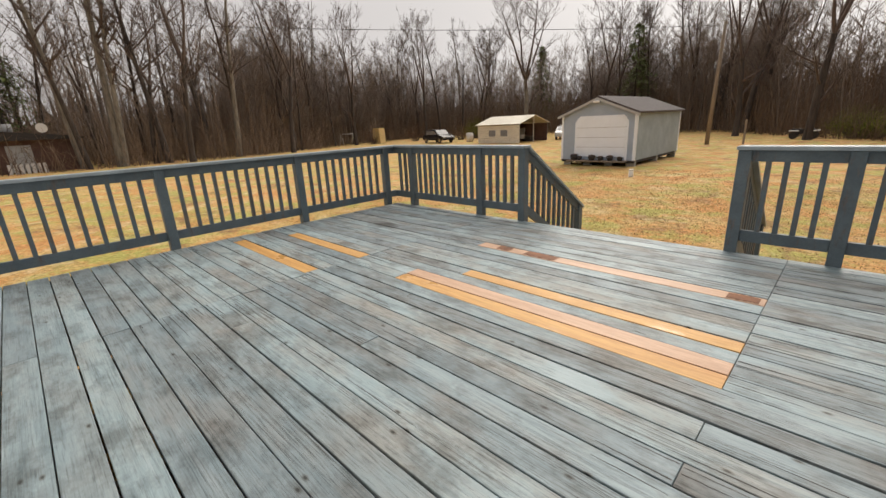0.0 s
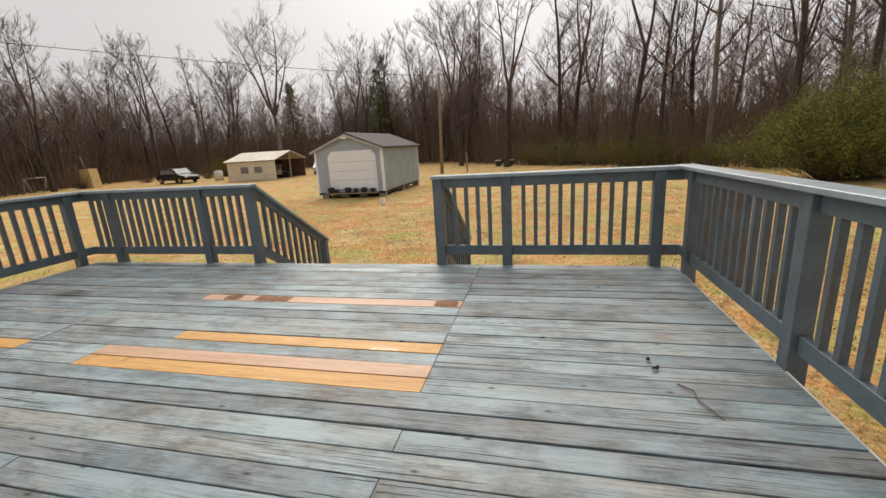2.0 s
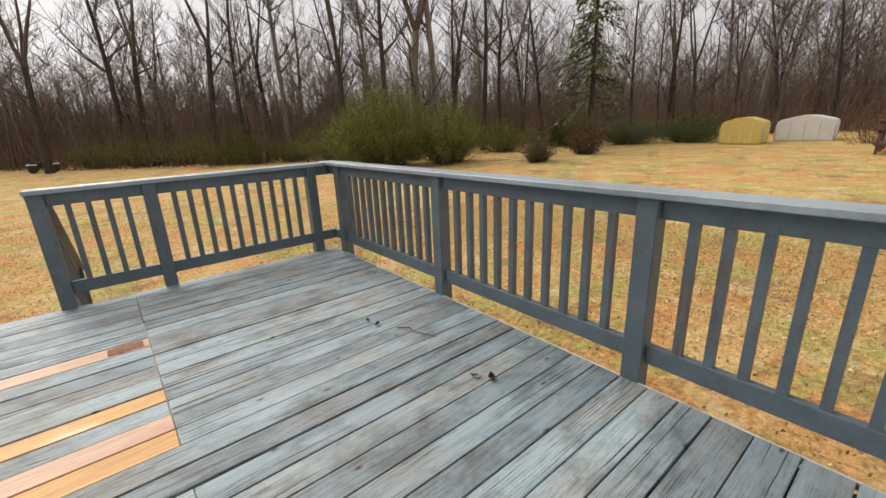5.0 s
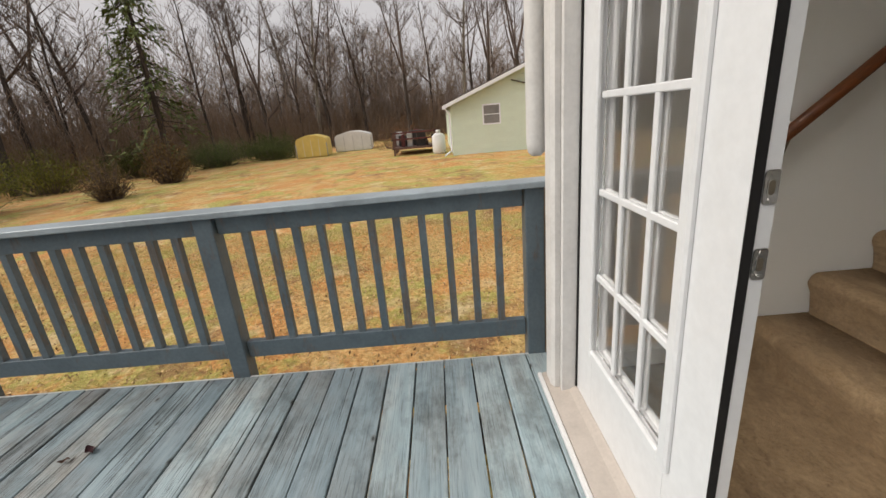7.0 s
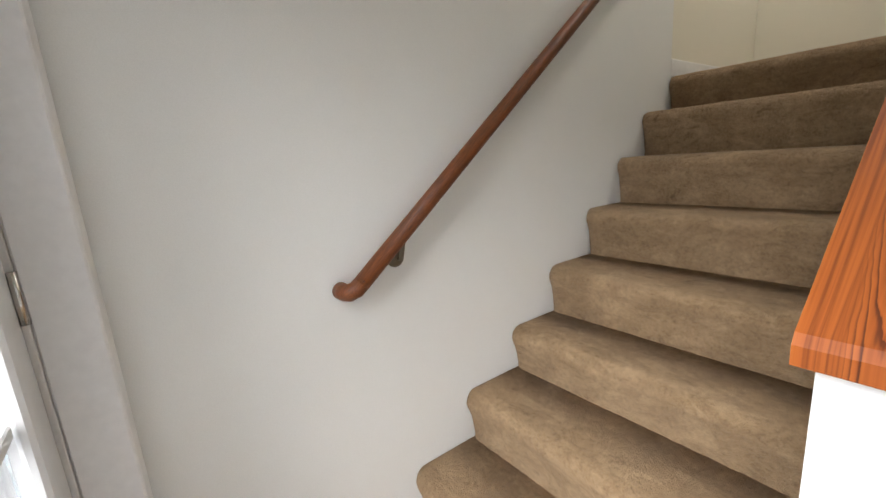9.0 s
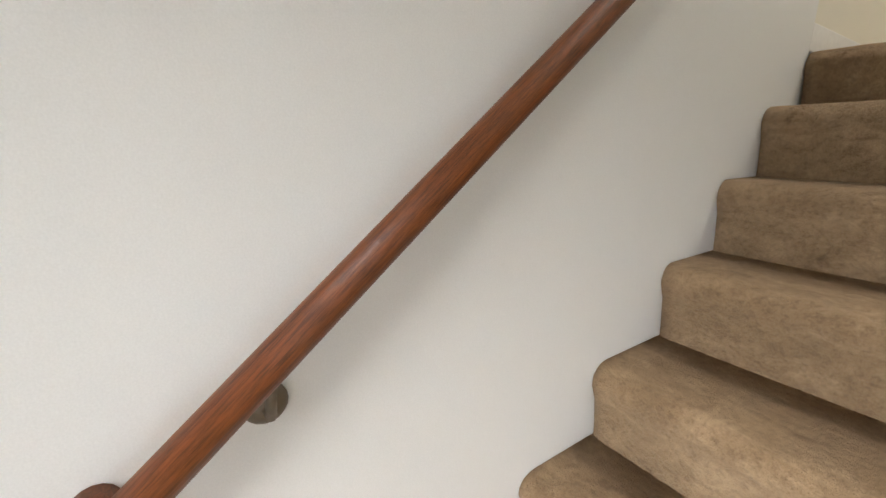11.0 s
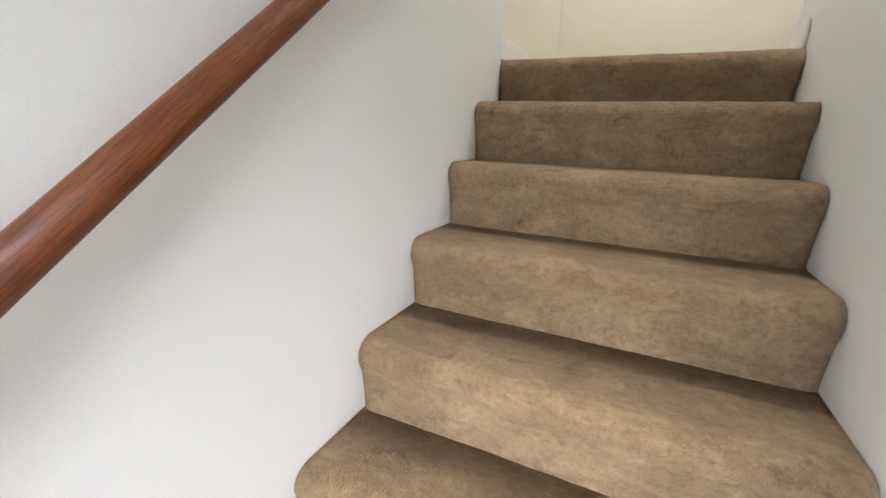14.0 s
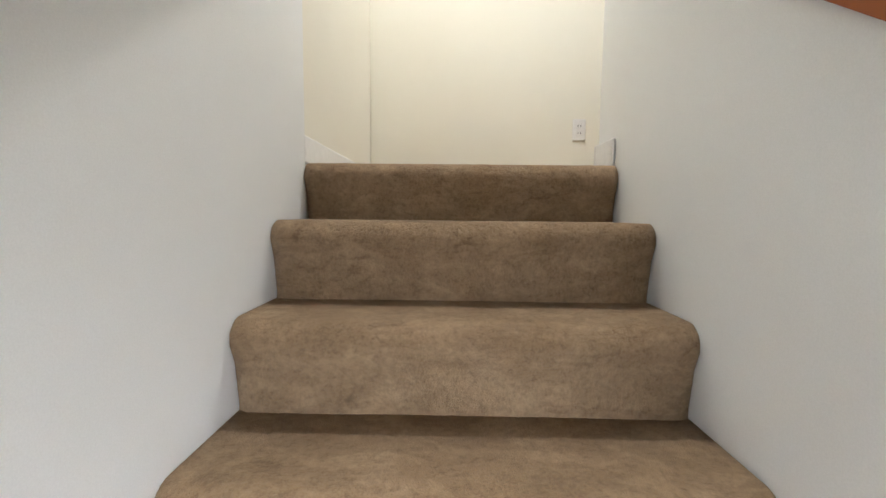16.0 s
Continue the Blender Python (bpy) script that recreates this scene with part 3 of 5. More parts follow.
def build_handrail():
    h = thing("handrail", (-0.29, -0.7, 0.9), "reddish-brown stained round wooden handrail on wall brackets", "handrail")
    x, s = -0.290, 0.815
    z = lambda y: 1.045 + s * (-0.873 - y)
    pts = [(x, y, z(y)) for y in (-0.748, -1.2, -1.7, -2.2, -2.5)]
    part("pole", tubed(pts, 0.0238, 24), CHERRY, h)
    part("end_return", tubed([(x - 0.001, -0.758, z(-0.758)), (x + 0.002, -0.735, z(-0.735)), (x + 0.012, -0.719, z(-0.725)), (x + 0.03, -0.713, z(-0.723)), (EWALL - 0.001, -0.712, z(-0.723))], [0.0237, 0.0245, 0.0245, 0.0242, 0.024], 16), CHERRY, h)
    for y in (-0.893, -2.05):
        br = part("bracket", tubed([(EWALL - 0.02, y, z(y) - 0.080), (-0.268, y, z(y) - 0.080), (x, y, z(y) - 0.02)], 0.007, 10), BRASS, h, "dark bronze bracket")
        bm = tubed([(EWALL, y, z(y) - 0.080), (EWALL - 0.006, y, z(y) - 0.080), (EWALL - 0.014, y, z(y) - 0.080), (EWALL - 0.024, y, z(y) - 0.080)], [0.029, 0.029, 0.024, 0.010], 18)
        subpart("rosette", bm, BRASS, br)


def build_doorway():
    fr = thing("door_frame", (-1.2, 0, 0), "white double-door frame with aged outside trim and beige sill", "door frame", "", "structure")
    # outside mould, jambs, head
    for x0, x1 in ((DX0 - 0.10, DX0 + 0.005), (DX1 - 0.005, DX1 + 0.115)):
        part("outer_trim", slab([(x0, 0.001), (x1, 0.001), (x1, 0.022), (x1 - 0.02, 0.034), (x0 + 0.02, 0.034), (x0, 0.022)], 'z', 0.03, 2.24), TRIM, fr)
    part("outer_trim", boxed(DX0 - 0.1, DX1 + 0.115, 0.001, 0.034, 2.242, 2.34, 0.006), TRIM, fr)
    part("jamb", boxed(DX1 - 0.035, DX1 - 0.0055, -0.124, 0.0, 0.02, 2.13, 0.002), TRIM, fr)
    part("jamb", boxed(DX0 + 0.0055, DX0 + 0.035, -0.124, 0.0, 0.02, 2.13, 0.002), TRIM, fr)
    # black strip stands for the shaded gap between jamb and shut leaf
    part("weatherstrip", boxed(DX1 - 0.044, DX1 - 0.0352, -0.0645, -0.058, 0.055, 2.098), RUBBER, fr, "black strip, rubber seal on the leaf edge, gap shade at the jamb")
    part("head_jamb", boxed(DX0 + 0.036, DX1 - 0.036, -0.124, 0.0, 2.10, 2.129), TRIM, fr)
    part("sill", slab([(-0.13, 0.0), (-0.13, 0.05), (-0.06, 0.052), (-0.03, 0.035), (0.05, 0.022), (0.05, 0.0)], 'x', DX0 - 0.09, DX1 + 0.12), SILL, fr, "beige door sill")
    part("sill_lip", boxed(DX0 - 0.1, DX1 + 0.13, 0.051, 0.07, 0.001, 0.02, 0.003), WHITE, fr)
    # inside casing
    part("jamb_extension", boxed(DX1 - 0.033, EWALL - 0.016, -0.215, -0.1245, FLOOR, 2.2, 0.004), WHITE, fr)
    part("jamb_extension", boxed(DX0 - 0.06, DX0 + 0.004, -0.215, -0.2005, FLOOR, 2.2, 0.004), WHITE, fr)


def door_leaf(name, label, w, hinge, angle, passive):
    """A white leaf with fifteen panes. Its own space: hinge at the origin, leaf along +x, outside towards +y."""
    d = tagged(new(name), label, "door")
    h0, h1, t = 0.045, 2.07, 0.050
    s0, s1, rail_b, rail_t = 0.165, 0.167, 0.286, 0.21
    def put(n, bm, m, lab=""):
        ob = new(n, mesh_of(n, bm, m))
        ob.parent = d
        return tagged(ob, lab)
    put("stile", boxed(0.002, s0, -t / 2, t / 2, h0, h1, 0.002), DOORPAINT)
    put("stile", boxed(w - s1, w, -t / 2, t / 2, h0, h1, 0.002), DOORPAINT)
    put("bottom_rail", boxed(s0, w - s1, -t / 2, t / 2, h0, h0 + rail_b, 0.0), DOORPAINT)
    put("top_rail", boxed(s0, w - s1, -t / 2, t / 2, h1 - rail_t, h1, 0.0), DOORPAINT)
    gx0, gx1, gz0, gz1 = s0, w - s1, h0 + rail_b, h1 - rail_t
    for s in (1, -1):
        y0, y1 = (t / 2 - 0.004, t / 2 + 0.016) if s > 0 else (-t / 2 - 0.016, -t / 2 + 0.004)
        fl = bmesh.new()
        e = 0.03
        box(fl, gx0 - e, gx0 + 0.012, y0, y1, gz0 - e, gz1 + e, 0.006)
        box(fl, gx1 - 0.012, gx1 + e, y0, y1, gz0 - e, gz1 + e, 0.006)
        box(fl, gx0 + 0.012, gx1 - 0.012, y0, y1, gz0 - e, gz0 + 0.012, 0.006)
        box(fl, gx0 + 0.012, gx1 - 0.012, y0, y1, gz1 - 0.012, gz1 + e, 0.006)
        put("pane_frame", fl, DOORPAINT)
        for i in (1, 2):
            x = gx0 + (gx1 - gx0) * i / 3
            put("muntin", boxed(x - 0.011, x + 0.011, min(s * 0.0095, s * 0.022), max(s * 0.0095, s * 0.022), gz0 + 0.012, gz1 - 0.012, 0.003), DOORPAINT)
        for i in range(1, 5):
            z = gz0 + (gz1 - gz0) * i / 5
            put("muntin", boxed(gx0 + 0.012, gx1 - 0.012, min(s * 0.0095, s * 0.023), max(s * 0.0095, s * 0.023), z - 0.011, z + 0.011, 0.003), DOORPAINT)
    g = put("pane", boxed(gx0 + 0.001, gx1 - 0.001, -0.009, 0.009, gz0 + 0.001, gz1 - 0.001), GLASS, "clear glass")
    g.visible_shadow = False
    if passive:
        put("weatherstrip", boxed(w + 0.0002, w + 0.0012, 0.0045, t / 2 - 0.0005, h0, h1), RUBBER, "black strip, rubber seal on the leaf edge, gap shade at the jamb")
        for z, hh in ((1.067, 0.030), (0.928, 0.030)):
            sp = put("strike_plate", slab(rounded(-t / 2 + 0.003, 0.0035, z - hh, z + hh, 0.006), 'x', w + 0.0006, w + 0.003), STEEL, "satin nickel strike plate")
            subpart("lip", slab(rounded(-0.0165, -0.0015, z - 0.0155, z + 0.0155, 0.007), 'x', w + 0.0031, w + 0.0042), STEEL, sp)
            subpart("bolt_hole", slab(rounded(-0.0145, -0.0035, z - 0.0125, z + 0.0125, 0.005), 'x', w + 0.0043, w + 0.0046), BRASS, sp)
            for dz in (-0.022, 0.022):
                subpart("screw", tubed([(w + 0.003, -0.009, z + dz), (w + 0.0042, -0.009, z + dz)], [0.0045, 0.003], 10), STEEL, sp)
    else:
        def turned(n, z, prof, lab):
            ob = put(n, tubed([(w - 0.065, p, z) for p, _ in prof], [r for _, r in prof], 24), STEEL, lab)
            return ob
        y = t / 2
        db = turned("deadbolt", 1.085, [(y, 0.027), (y + 0.006, 0.027), (y + 0.024, 0.020), (y + 0.027, 0.016)], "satin nickel deadbolt")
        subpart("keyhole", tubed([(w - 0.065, y + 0.0271, 1.085), (w - 0.065, y + 0.0285, 1.085)], [0.009, 0.008], 12), STEEL, db)
        subpart("key_slot", boxed(w - 0.0662, w - 0.0638, y + 0.0286, y + 0.0292, 1.079, 1.091), DARK, db)
        k = turned("door_knob", 0.957, [(y, 0.031), (y + 0.004, 0.031), (y + 0.012, 0.022), (y + 0.016, 0.011), (y + 0.028, 0.010), (y + 0.034, 0.016), (y + 0.043, 0.0205), (y + 0.054, 0.020), (y + 0.061, 0.016), (y + 0.063, 0.010)], "satin nickel knob with keyhole")
        subpart("keyhole", tubed([(w - 0.065, y + 0.0631, 0.957), (w - 0.065, y + 0.0642, 0.957)], [0.007, 0.006], 12), DARK, k)
        turned("inner_knob", 0.945, [(-y, 0.034), (-y - 0.012, 0.022), (-y - 0.03, 0.012), (-y - 0.045, 0.026), (-y - 0.062, 0.022)], "satin nickel knob")
        put("edge_plate", boxed(w + 0.0004, w + 0.002, -0.012, 0.012, 0.915, 0.975), STEEL)
    for z in (0.28, 1.085, 1.85):
        put("hinge", tubed([(0.0, -t / 2 - 0.006, z - 0.045), (0.0, -t / 2 - 0.006, z + 0.045)], 0.007, 10), STEEL, "steel hinge")
    d.matrix_basis = Matrix.Translation(hinge) @ angle
    return d


build_house()
build_stairs()
build_handrail()
build_doorway()
# passive leaf: hinged on the east jamb, shut; its own +x runs west
flip = Matrix.Diagonal((-1, 1, 1, 1))
passive = door_leaf("door_1", "white glazed door leaf, shut, with black weatherstrip", 0.852, (DX1 - 0.037, -0.090, 0), Matrix(), True)
for c in passive.children_recursive:
    me = c.data
    if not me.get("turned"):
        me.transform(flip)
        me.flip_normals()
        me["turned"] = 1
door_leaf("door_2", "white glazed door leaf with nickel knob, standing ajar inwards", 0.852, (DX0 + 0.037, -0.090, 0), Matrix.Rotation(radians(-40), 4, 'Z'), False)

# outlet in the upper hall
out = thing("wall_outlet", (-1.41, FARY, 1.92), "white double wall outlet", "outlet")
part("plate", boxed(-1.447, -1.373, FARY + 0.001, FARY + 0.007, 1.86, 1.98, 0.002), PLASTIC, out)
for z in (1.9, 1.94):
    s = part("socket", boxed(-1.427, -1.393, FARY + 0.0072, FARY + 0.0095, z - 0.015, z + 0.015, 0.001), PLASTIC, out)
    bm = bmesh.new()
    box(bm, -1.419, -1.416, FARY + 0.0097, FARY + 0.0102, z - 0.006, z + 0.006)
    box(bm, -1.404, -1.401, FARY + 0.0097, FARY + 0.0102, z - 0.006, z + 0.006)
    subpart("slots", bm, DARK, s)

# weathered vinyl corner pipe beside the door
pipe = thing("downspout", (-0.17, 0.05, 1.05), "weathered white downspout with a rounded lower end on the wall corner", "downspout")
part("pipe", tubed([(-0.165, 0.052, z) for z in (1.04, 1.055, 1.09, 1.6, 2.4, 3.4)], [0.02, 0.034, 0.04, 0.04, 0.04, 0.04], 16), TRIM, pipe)
part("strap", boxed(-0.215, -0.121, 0.0, 0.095, 1.7, 1.725, 0.002), TRIM, pipe)

# warm ceiling lamp over the head of the stairs
LX, LY = -0.95, -3.0
lamp = thing("ceiling_lamp", (LX, LY, TOP - 0.06), "round white ceiling lamp giving warm light", "lamp")
m, n, l, b = nodes_of("lamp_glass", 0.4)
b.inputs["Base Color"].default_value = (0.9, 0.8, 0.6, 1)
b.inputs["Emission Color"].default_value, b.inputs["Emission Strength"].default_value = (1.0, 0.92, 0.80, 1), 25.0
part("shade", tubed([(LX, LY, TOP - 0.10), (LX, LY, TOP - 0.085), (LX, LY, TOP - 0.03)], [0.05, 0.12, 0.15], 24), m, lamp)
part("rim", tubed([(LX, LY, TOP - 0.03), (LX, LY, TOP)], [0.16, 0.16], 24), WHITE, lamp)

# ---- deck ----
WX, NY = -6.42, 4.68


def board_y(k):
    return float(np.interp(k, [-1, 0, 8, 18, 22, 26, 34], [-0.03, 0.087, 1.238, 2.561, 3.065, 3.612, 4.70]))


def post(p, x0, x1, y0, y1, z0, z1):
    part("post", boxed(x0, x1, y0, y1, z0, z1, 0.004), RAIL, p)


def rail_run(p, a, b, off, za, zb, low=0.098):
    """Rails, cap and balusters from a to b (plan points on the inner face line); off: the outward step; za, zb: cap tops."""
    a, b, off = Vector((*a, 0)), Vector((*b, 0)), Vector((*off, 0))
    d = (b - a)
    ln = d.length
    d /= ln
    mid = off * 0.045
    def bar(n, m, half, z0a, z1a, z0b, z1b, s0=0.0, s1=0.0, shift=0.0, bev=0.003):
        bm = bmesh.new()
        vs = []
        for q, zz in ((a - d * s0, (z0a, z1a)), (b + d * s1, (z0b, z1b))):
            for o, z in ((-half, zz[0]), (half, zz[0]), (half, zz[1]), (-half, zz[1])):
                c = q + off * (0.045 + shift) + off * o
                vs.append(bm.verts.new((c.x, c.y, z)))
        for q in ((0, 1, 2, 3), (7, 6, 5, 4), (0, 4, 5, 1), (1, 5, 6, 2), (2, 6, 7, 3), (3, 7, 4, 0)):
            bm.faces.new([vs[i] for i in q])
        if bev:
            bmesh.ops.bevel(bm, geom=list(bm.edges), offset=bev, segments=1, affect='EDGES')
        part(n, bm, m, p)
    return bar, a, b, d, ln, off


def railing(name, label, runs, posts):
    """runs: (a, b, outward, cap top at a, at b, list of stretches between posts)."""
    p = thing(name, (runs[0][0][0], runs[0][0][1], 0), label, "railing")
    for x0, x1, y0, y1, z0, z1 in posts:
        post(p, x0, x1, y0, y1, z0, z1)
    for a, b, off, za, zb, spans in runs:
        for i, j in spans:
            va, vb = Vector(a), Vector(b)
            ln = (vb - va).length
            qa, qb = va.lerp(vb, i / ln), va.lerp(vb, j / ln)
            ta, tb = za + (zb - za) * i / ln, za + (zb - za) * j / ln
            bar, A, B, d, L, o = rail_run(p, qa, qb, off, ta, tb)
            bar("top_rail", RAIL, 0.019, ta - 0.118, ta - 0.031, tb - 0.118, tb - 0.031)
            bar("bottom_rail", RAIL, 0.019, 0.098, 0.19, 0.098, 0.19)
            nb = max(1, round(L / (0.108 if off[1] else 0.12)) - 1) if L > 0.2 else 0
            for k in range(1, nb + 1):
                f = k / (nb + 1)
                c = A.lerp(B, f) + o * 0.046
                z1 = ta + (tb - ta) * f - 0.116
                w = 0.0175
                tw = random.uniform(-0.002, 0.002)
                part("baluster", boxed(c.x - w + tw, c.x + w + tw, c.y - w, c.y + w, 0.187, z1), BALUSTER, p)
        # cap board in two lengths
        bar, A, B, d, L, o = rail_run(p, a, b, off, za, zb)
        bar("cap", CAPTOP, 0.072, za - 0.030, za, zb - 0.030, zb, 0.0, 0.0, 0.0, 0.004)
    return p


def build_deck():
    # joists and rim
    deck = thing("deck", (-3.2, 2.3, 0), "weathered blue-grey painted plank deck with a few new pine boards", "deck")
    for x0, x1, y0, y1 in ((WX + 0.02, -0.02, NY - 0.03, NY + 0.008), (WX + 0.015, WX + 0.053, 0.04, NY - 0.032), (-0.056, -0.018, 0.04, NY - 0.032)):
        part("rim_joist", boxed(x0, x1, y0, y1, -0.24, -0.034, 0.003), RAIL, deck)
    # thin pale strip paints the lit top edge of the east rim
    part("edge_strip", boxed(0.0006, 0.011, 0.02, NY - 0.002, -0.036, -0.002, 0.002), LITEDGE, deck, "pale strip painting the rim's lit top edge")
    for i in range(11):
        x = WX + 0.5 + i * 0.55
        part("joist", boxed(x, x + 0.04, 0.05, NY - 0.034, -0.23, -0.036), RAW, deck)
    for x in (WX + 0.3, -4.3, -2.2, -0.3):
        for y in (0.4, 2.4, NY - 0.3):
            part("deck_post", boxed(x, x + 0.09, y, y + 0.09, ground_z(x, y) - 0.1, -0.24), RAW, deck)
    # planks: y-row by row, with butt joints
    rng = random.Random(4)
    for k in range(-1, 34):
        y0, y1 = board_y(k), board_y(k + 1)
        cuts = [WX, 0.0]
        if k >= 18 or k in (9, 11, 13, 15):
            cuts.append(-1.70)
        if k >= 4 or k % 2 == 0:
            cuts.append(-4.55)
        special = {}
        if k in (18, 19):
            cuts = [WX, -4.55 if k == 18 else -4.20, -3.90, -1.70, 0.0]
            special[-3.90] = PINK if k == 19 else FRESH
        if k == 21:
            cuts = [WX, -4.55, -3.53, -1.70, 0.0]
            special[-3.53] = FRESH
        if k == 26:
            cuts = [WX, -3.93, -1.70, 0.0]
            special[-3.93] = PINK
        if k == 15:
            cuts = [WX, -6.2, -4.6, -1.70, 0.0]
            special[-6.2] = FRESH
        if k == 19:
            cuts = [WX, -5.97, -4.57, -3.90, -1.70, 0.0]
            special[-5.97] = FRESH
        if k == 9:
            cuts.append(-4.02)
        if k == 12:
            cuts.append(-3.23)
        cuts = sorted(set(cuts))
        for a, b in zip(cuts, cuts[1:]):
            dz = rng.uniform(-0.003, 0.0025)
            g = 0.0026 + rng.random() ** 2 * 0.0036
            bm = bmesh.new()
            top = 0.0 + dz
            box(bm, a + 0.0012, b - 0.0012, y0 + g, y1 - g, top - 0.03, top, 0.0022)
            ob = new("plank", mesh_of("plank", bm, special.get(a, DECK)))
            # each plank has its own grain origin
            c = Vector(((a + b) / 2, (y0 + y1) / 2, 0))
            ob.data.transform(Matrix.Translation(-c))
            ob.parent = deck
            ob.matrix_parent_inverse = deck.matrix_basis.inverted()
            ob.matrix_basis = Matrix.Translation(c)
    return deck


build_deck()
E_TOP0, E_TOP1, N_TOP = 0.908, 0.864, 0.862
LEG = -0.20
railing("deck_railing_east", "slate-blue painted wooden railing with a worn cap board", [
    ((0.0, -0.055), (0.0, NY + 0.14), (1, 0), E_TOP0, E_TOP1, [(0.13, 1.595), (1.695, 3.015), (3.115, 4.515), (4.615, 4.785)]),
], [(0.0, 0.09, y, y + 0.09, LEG, z) for y, z in ((-0.02, 0.876), (1.548, 0.862), (2.97, 0.848), (4.47, 0.834))])
railing("deck_railing_north", "slate-blue painted wooden railing beside the stair opening", [
    ((-2.14, NY), (-0.035, NY), (0, 1), N_TOP, N_TOP, [(0.1, 0.65), (0.74, 1.93), (2.02, 2.16)]),
], [(x, x + 0.09, NY, NY + 0.09, LEG, N_TOP - 0.031) for x in (-2.13, -1.49, -0.21)])
railing("deck_railing_north", "slate-blue painted wooden railing at the deck's outer corner", [
    ((WX + 0.036, NY), (-4.10, NY), (0, 1), N_TOP, N_TOP, [(-0.055, 0.285), (0.375, 1.555), (1.645, 2.185)]),
], [(x, x + 0.09, NY, NY + 0.09, LEG, N_TOP - 0.031) for x in (-6.10, -4.83, -4.20)])
railing("deck_railing_west", "slate-blue painted wooden railing along the deck's far side", [
    ((WX, 0.03), (WX, NY + 0.1), (-1, 0), N_TOP, N_TOP, [(0.1, 1.6), (1.69, 3.09), (3.18, 4.46), (4.55, 4.70)]),
], [(WX - 0.09, WX, y, y + 0.09, LEG, N_TOP - 0.031) for y in (0.04, 1.63, 3.12, 4.50)])
solid("weathered_post", boxed(0.125, 0.205, -0.12, -0.04, -1.0, 0.89, 0.005), RAW, "bare weathered wooden post behind the railing end", "post")


def stair_rail(x, side):
    p = thing("stair_railing", (x, NY + 0.1, 0), "slate-blue sloping stair railing with square balusters", "railing", "stair railings")
    ya, yb, za, zb = NY + 0.10, 6.06, 0.835, 0.0
    s = (zb - za) / (yb - ya)
    h = 0.02
    def bar(n, m, z_off0, z_off1, x0, x1, y0, y1):
        f = lambda y: za + s * (y - ya)
        part(n, slab([(y0, f(y0) + z_off0), (y1, f(y1) + z_off0), (y1, f(y1) + z_off1), (y0, f(y0) + z_off1)], 'x', x0, x1), m, p)
    bar("cap", CAPTOP, -0.03, 0.0, x - 0.06, x + 0.06, ya - 0.01, yb + 0.09)
    bar("top_rail", RAIL, -0.125, -0.031, x - 0.02, x + 0.02, ya, yb)
    bar("bottom_rail", RAIL, -0.77, -0.66, x - 0.02, x + 0.02, ya, yb)
    n = 9
    for k in range(1, n + 1):
        y = ya + (yb - ya) * k / (n + 1)
        z = za + s * (y - ya)
        part("baluster", boxed(x - 0.0175, x + 0.0175, y - 0.0175, y + 0.0175, z - 0.68, z - 0.11), BALUSTER, p)
    part("post", boxed(x - 0.045, x + 0.045, yb - 0.02, yb + 0.07, ground_z(x, yb) - 0.1, zb - 0.05, 0.004), RAIL, p)


stair_rail(-4.145, -1)
stair_rail(-2.085, 1)
steps = thing("deck_steps", (-3.1, NY + 0.1, -0.5), "grey-blue painted plank steps down to the lawn", "steps")
for i in range(1, 5):
    for j in (0, 1):
        y = NY + 0.03 + 0.29 * (i - 1) + 0.145 * j
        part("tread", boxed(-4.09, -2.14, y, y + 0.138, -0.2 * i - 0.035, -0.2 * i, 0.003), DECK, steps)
for x in (-4.09, -2.18):
    part("stringer", slab([(NY + 0.02, -0.24), (NY + 0.02, -0.45), (NY + 1.05, -1.06), (NY + 1.2, -1.06), (NY + 1.2, -0.86)], 'x', x, x + 0.04), RAW, steps)

# ---- yard ----
def gable_house(p, x0, x1, y0, y1, zf, ze, zr, along, wall, side, roof, over=0.25, thick=0.12):
    """Walls and roof with the ridge along 'x' or 'y'."""
    if along == 'y':
        xm = (x0 + x1) / 2
        part("wall", slab([(x0, zf), (x1, zf), (x1, ze), (xm, zr), (x0, ze)], 'y', y0, y0 + 0.1), wall, p)
        part("wall", slab([(x0, zf), (x1, zf), (x1, ze), (xm, zr), (x0, ze)], 'y', y1 - 0.1, y1), wall, p)
        part("wall", boxed(x0, x0 + 0.1, y0 + 0.101, y1 - 0.101, zf, ze), side, p)
        part("wall", boxed(x1 - 0.1, x1, y0 + 0.101, y1 - 0.101, zf, ze), side, p)
        s = (zr - ze) / (xm - x0)
        for sg, xe in ((-1, x0 - over), (1, x1 + over)):
            part("roof", slab([(xm, zr + 0.02), (xe, ze - s * over + 0.02), (xe, ze - s * over + thick), (xm, zr + thick)], 'y', y0 - over, y1 + over), roof, p)
    else:
        ym = (y0 + y1) / 2
        part("wall", slab([(y0, zf), (y1, zf), (y1, ze), (ym, zr), (y0, ze)], 'x', x0, x0 + 0.1), wall, p)
        part("wall", slab([(y0, zf), (y1, zf), (y1, ze), (ym, zr), (y0, ze)], 'x', x1 - 0.1, x1), wall, p)
        part("wall", boxed(x0 + 0.101, x1 - 0.101, y0, y0 + 0.1, zf, ze), side, p)
        part("wall", boxed(x0 + 0.101, x1 - 0.101, y1 - 0.1, y1, zf, ze), side, p)
        s = (zr - ze) / (ym - y0)
        for ye in (y0 - over, y1 + over):
            part("roof", slab([(ym, zr + 0.02), (ye, ze - s * over + 0.02), (ye, ze - s * over + thick), (ym, zr + thick)], 'x', x0 - over, x1 + over), roof, p)


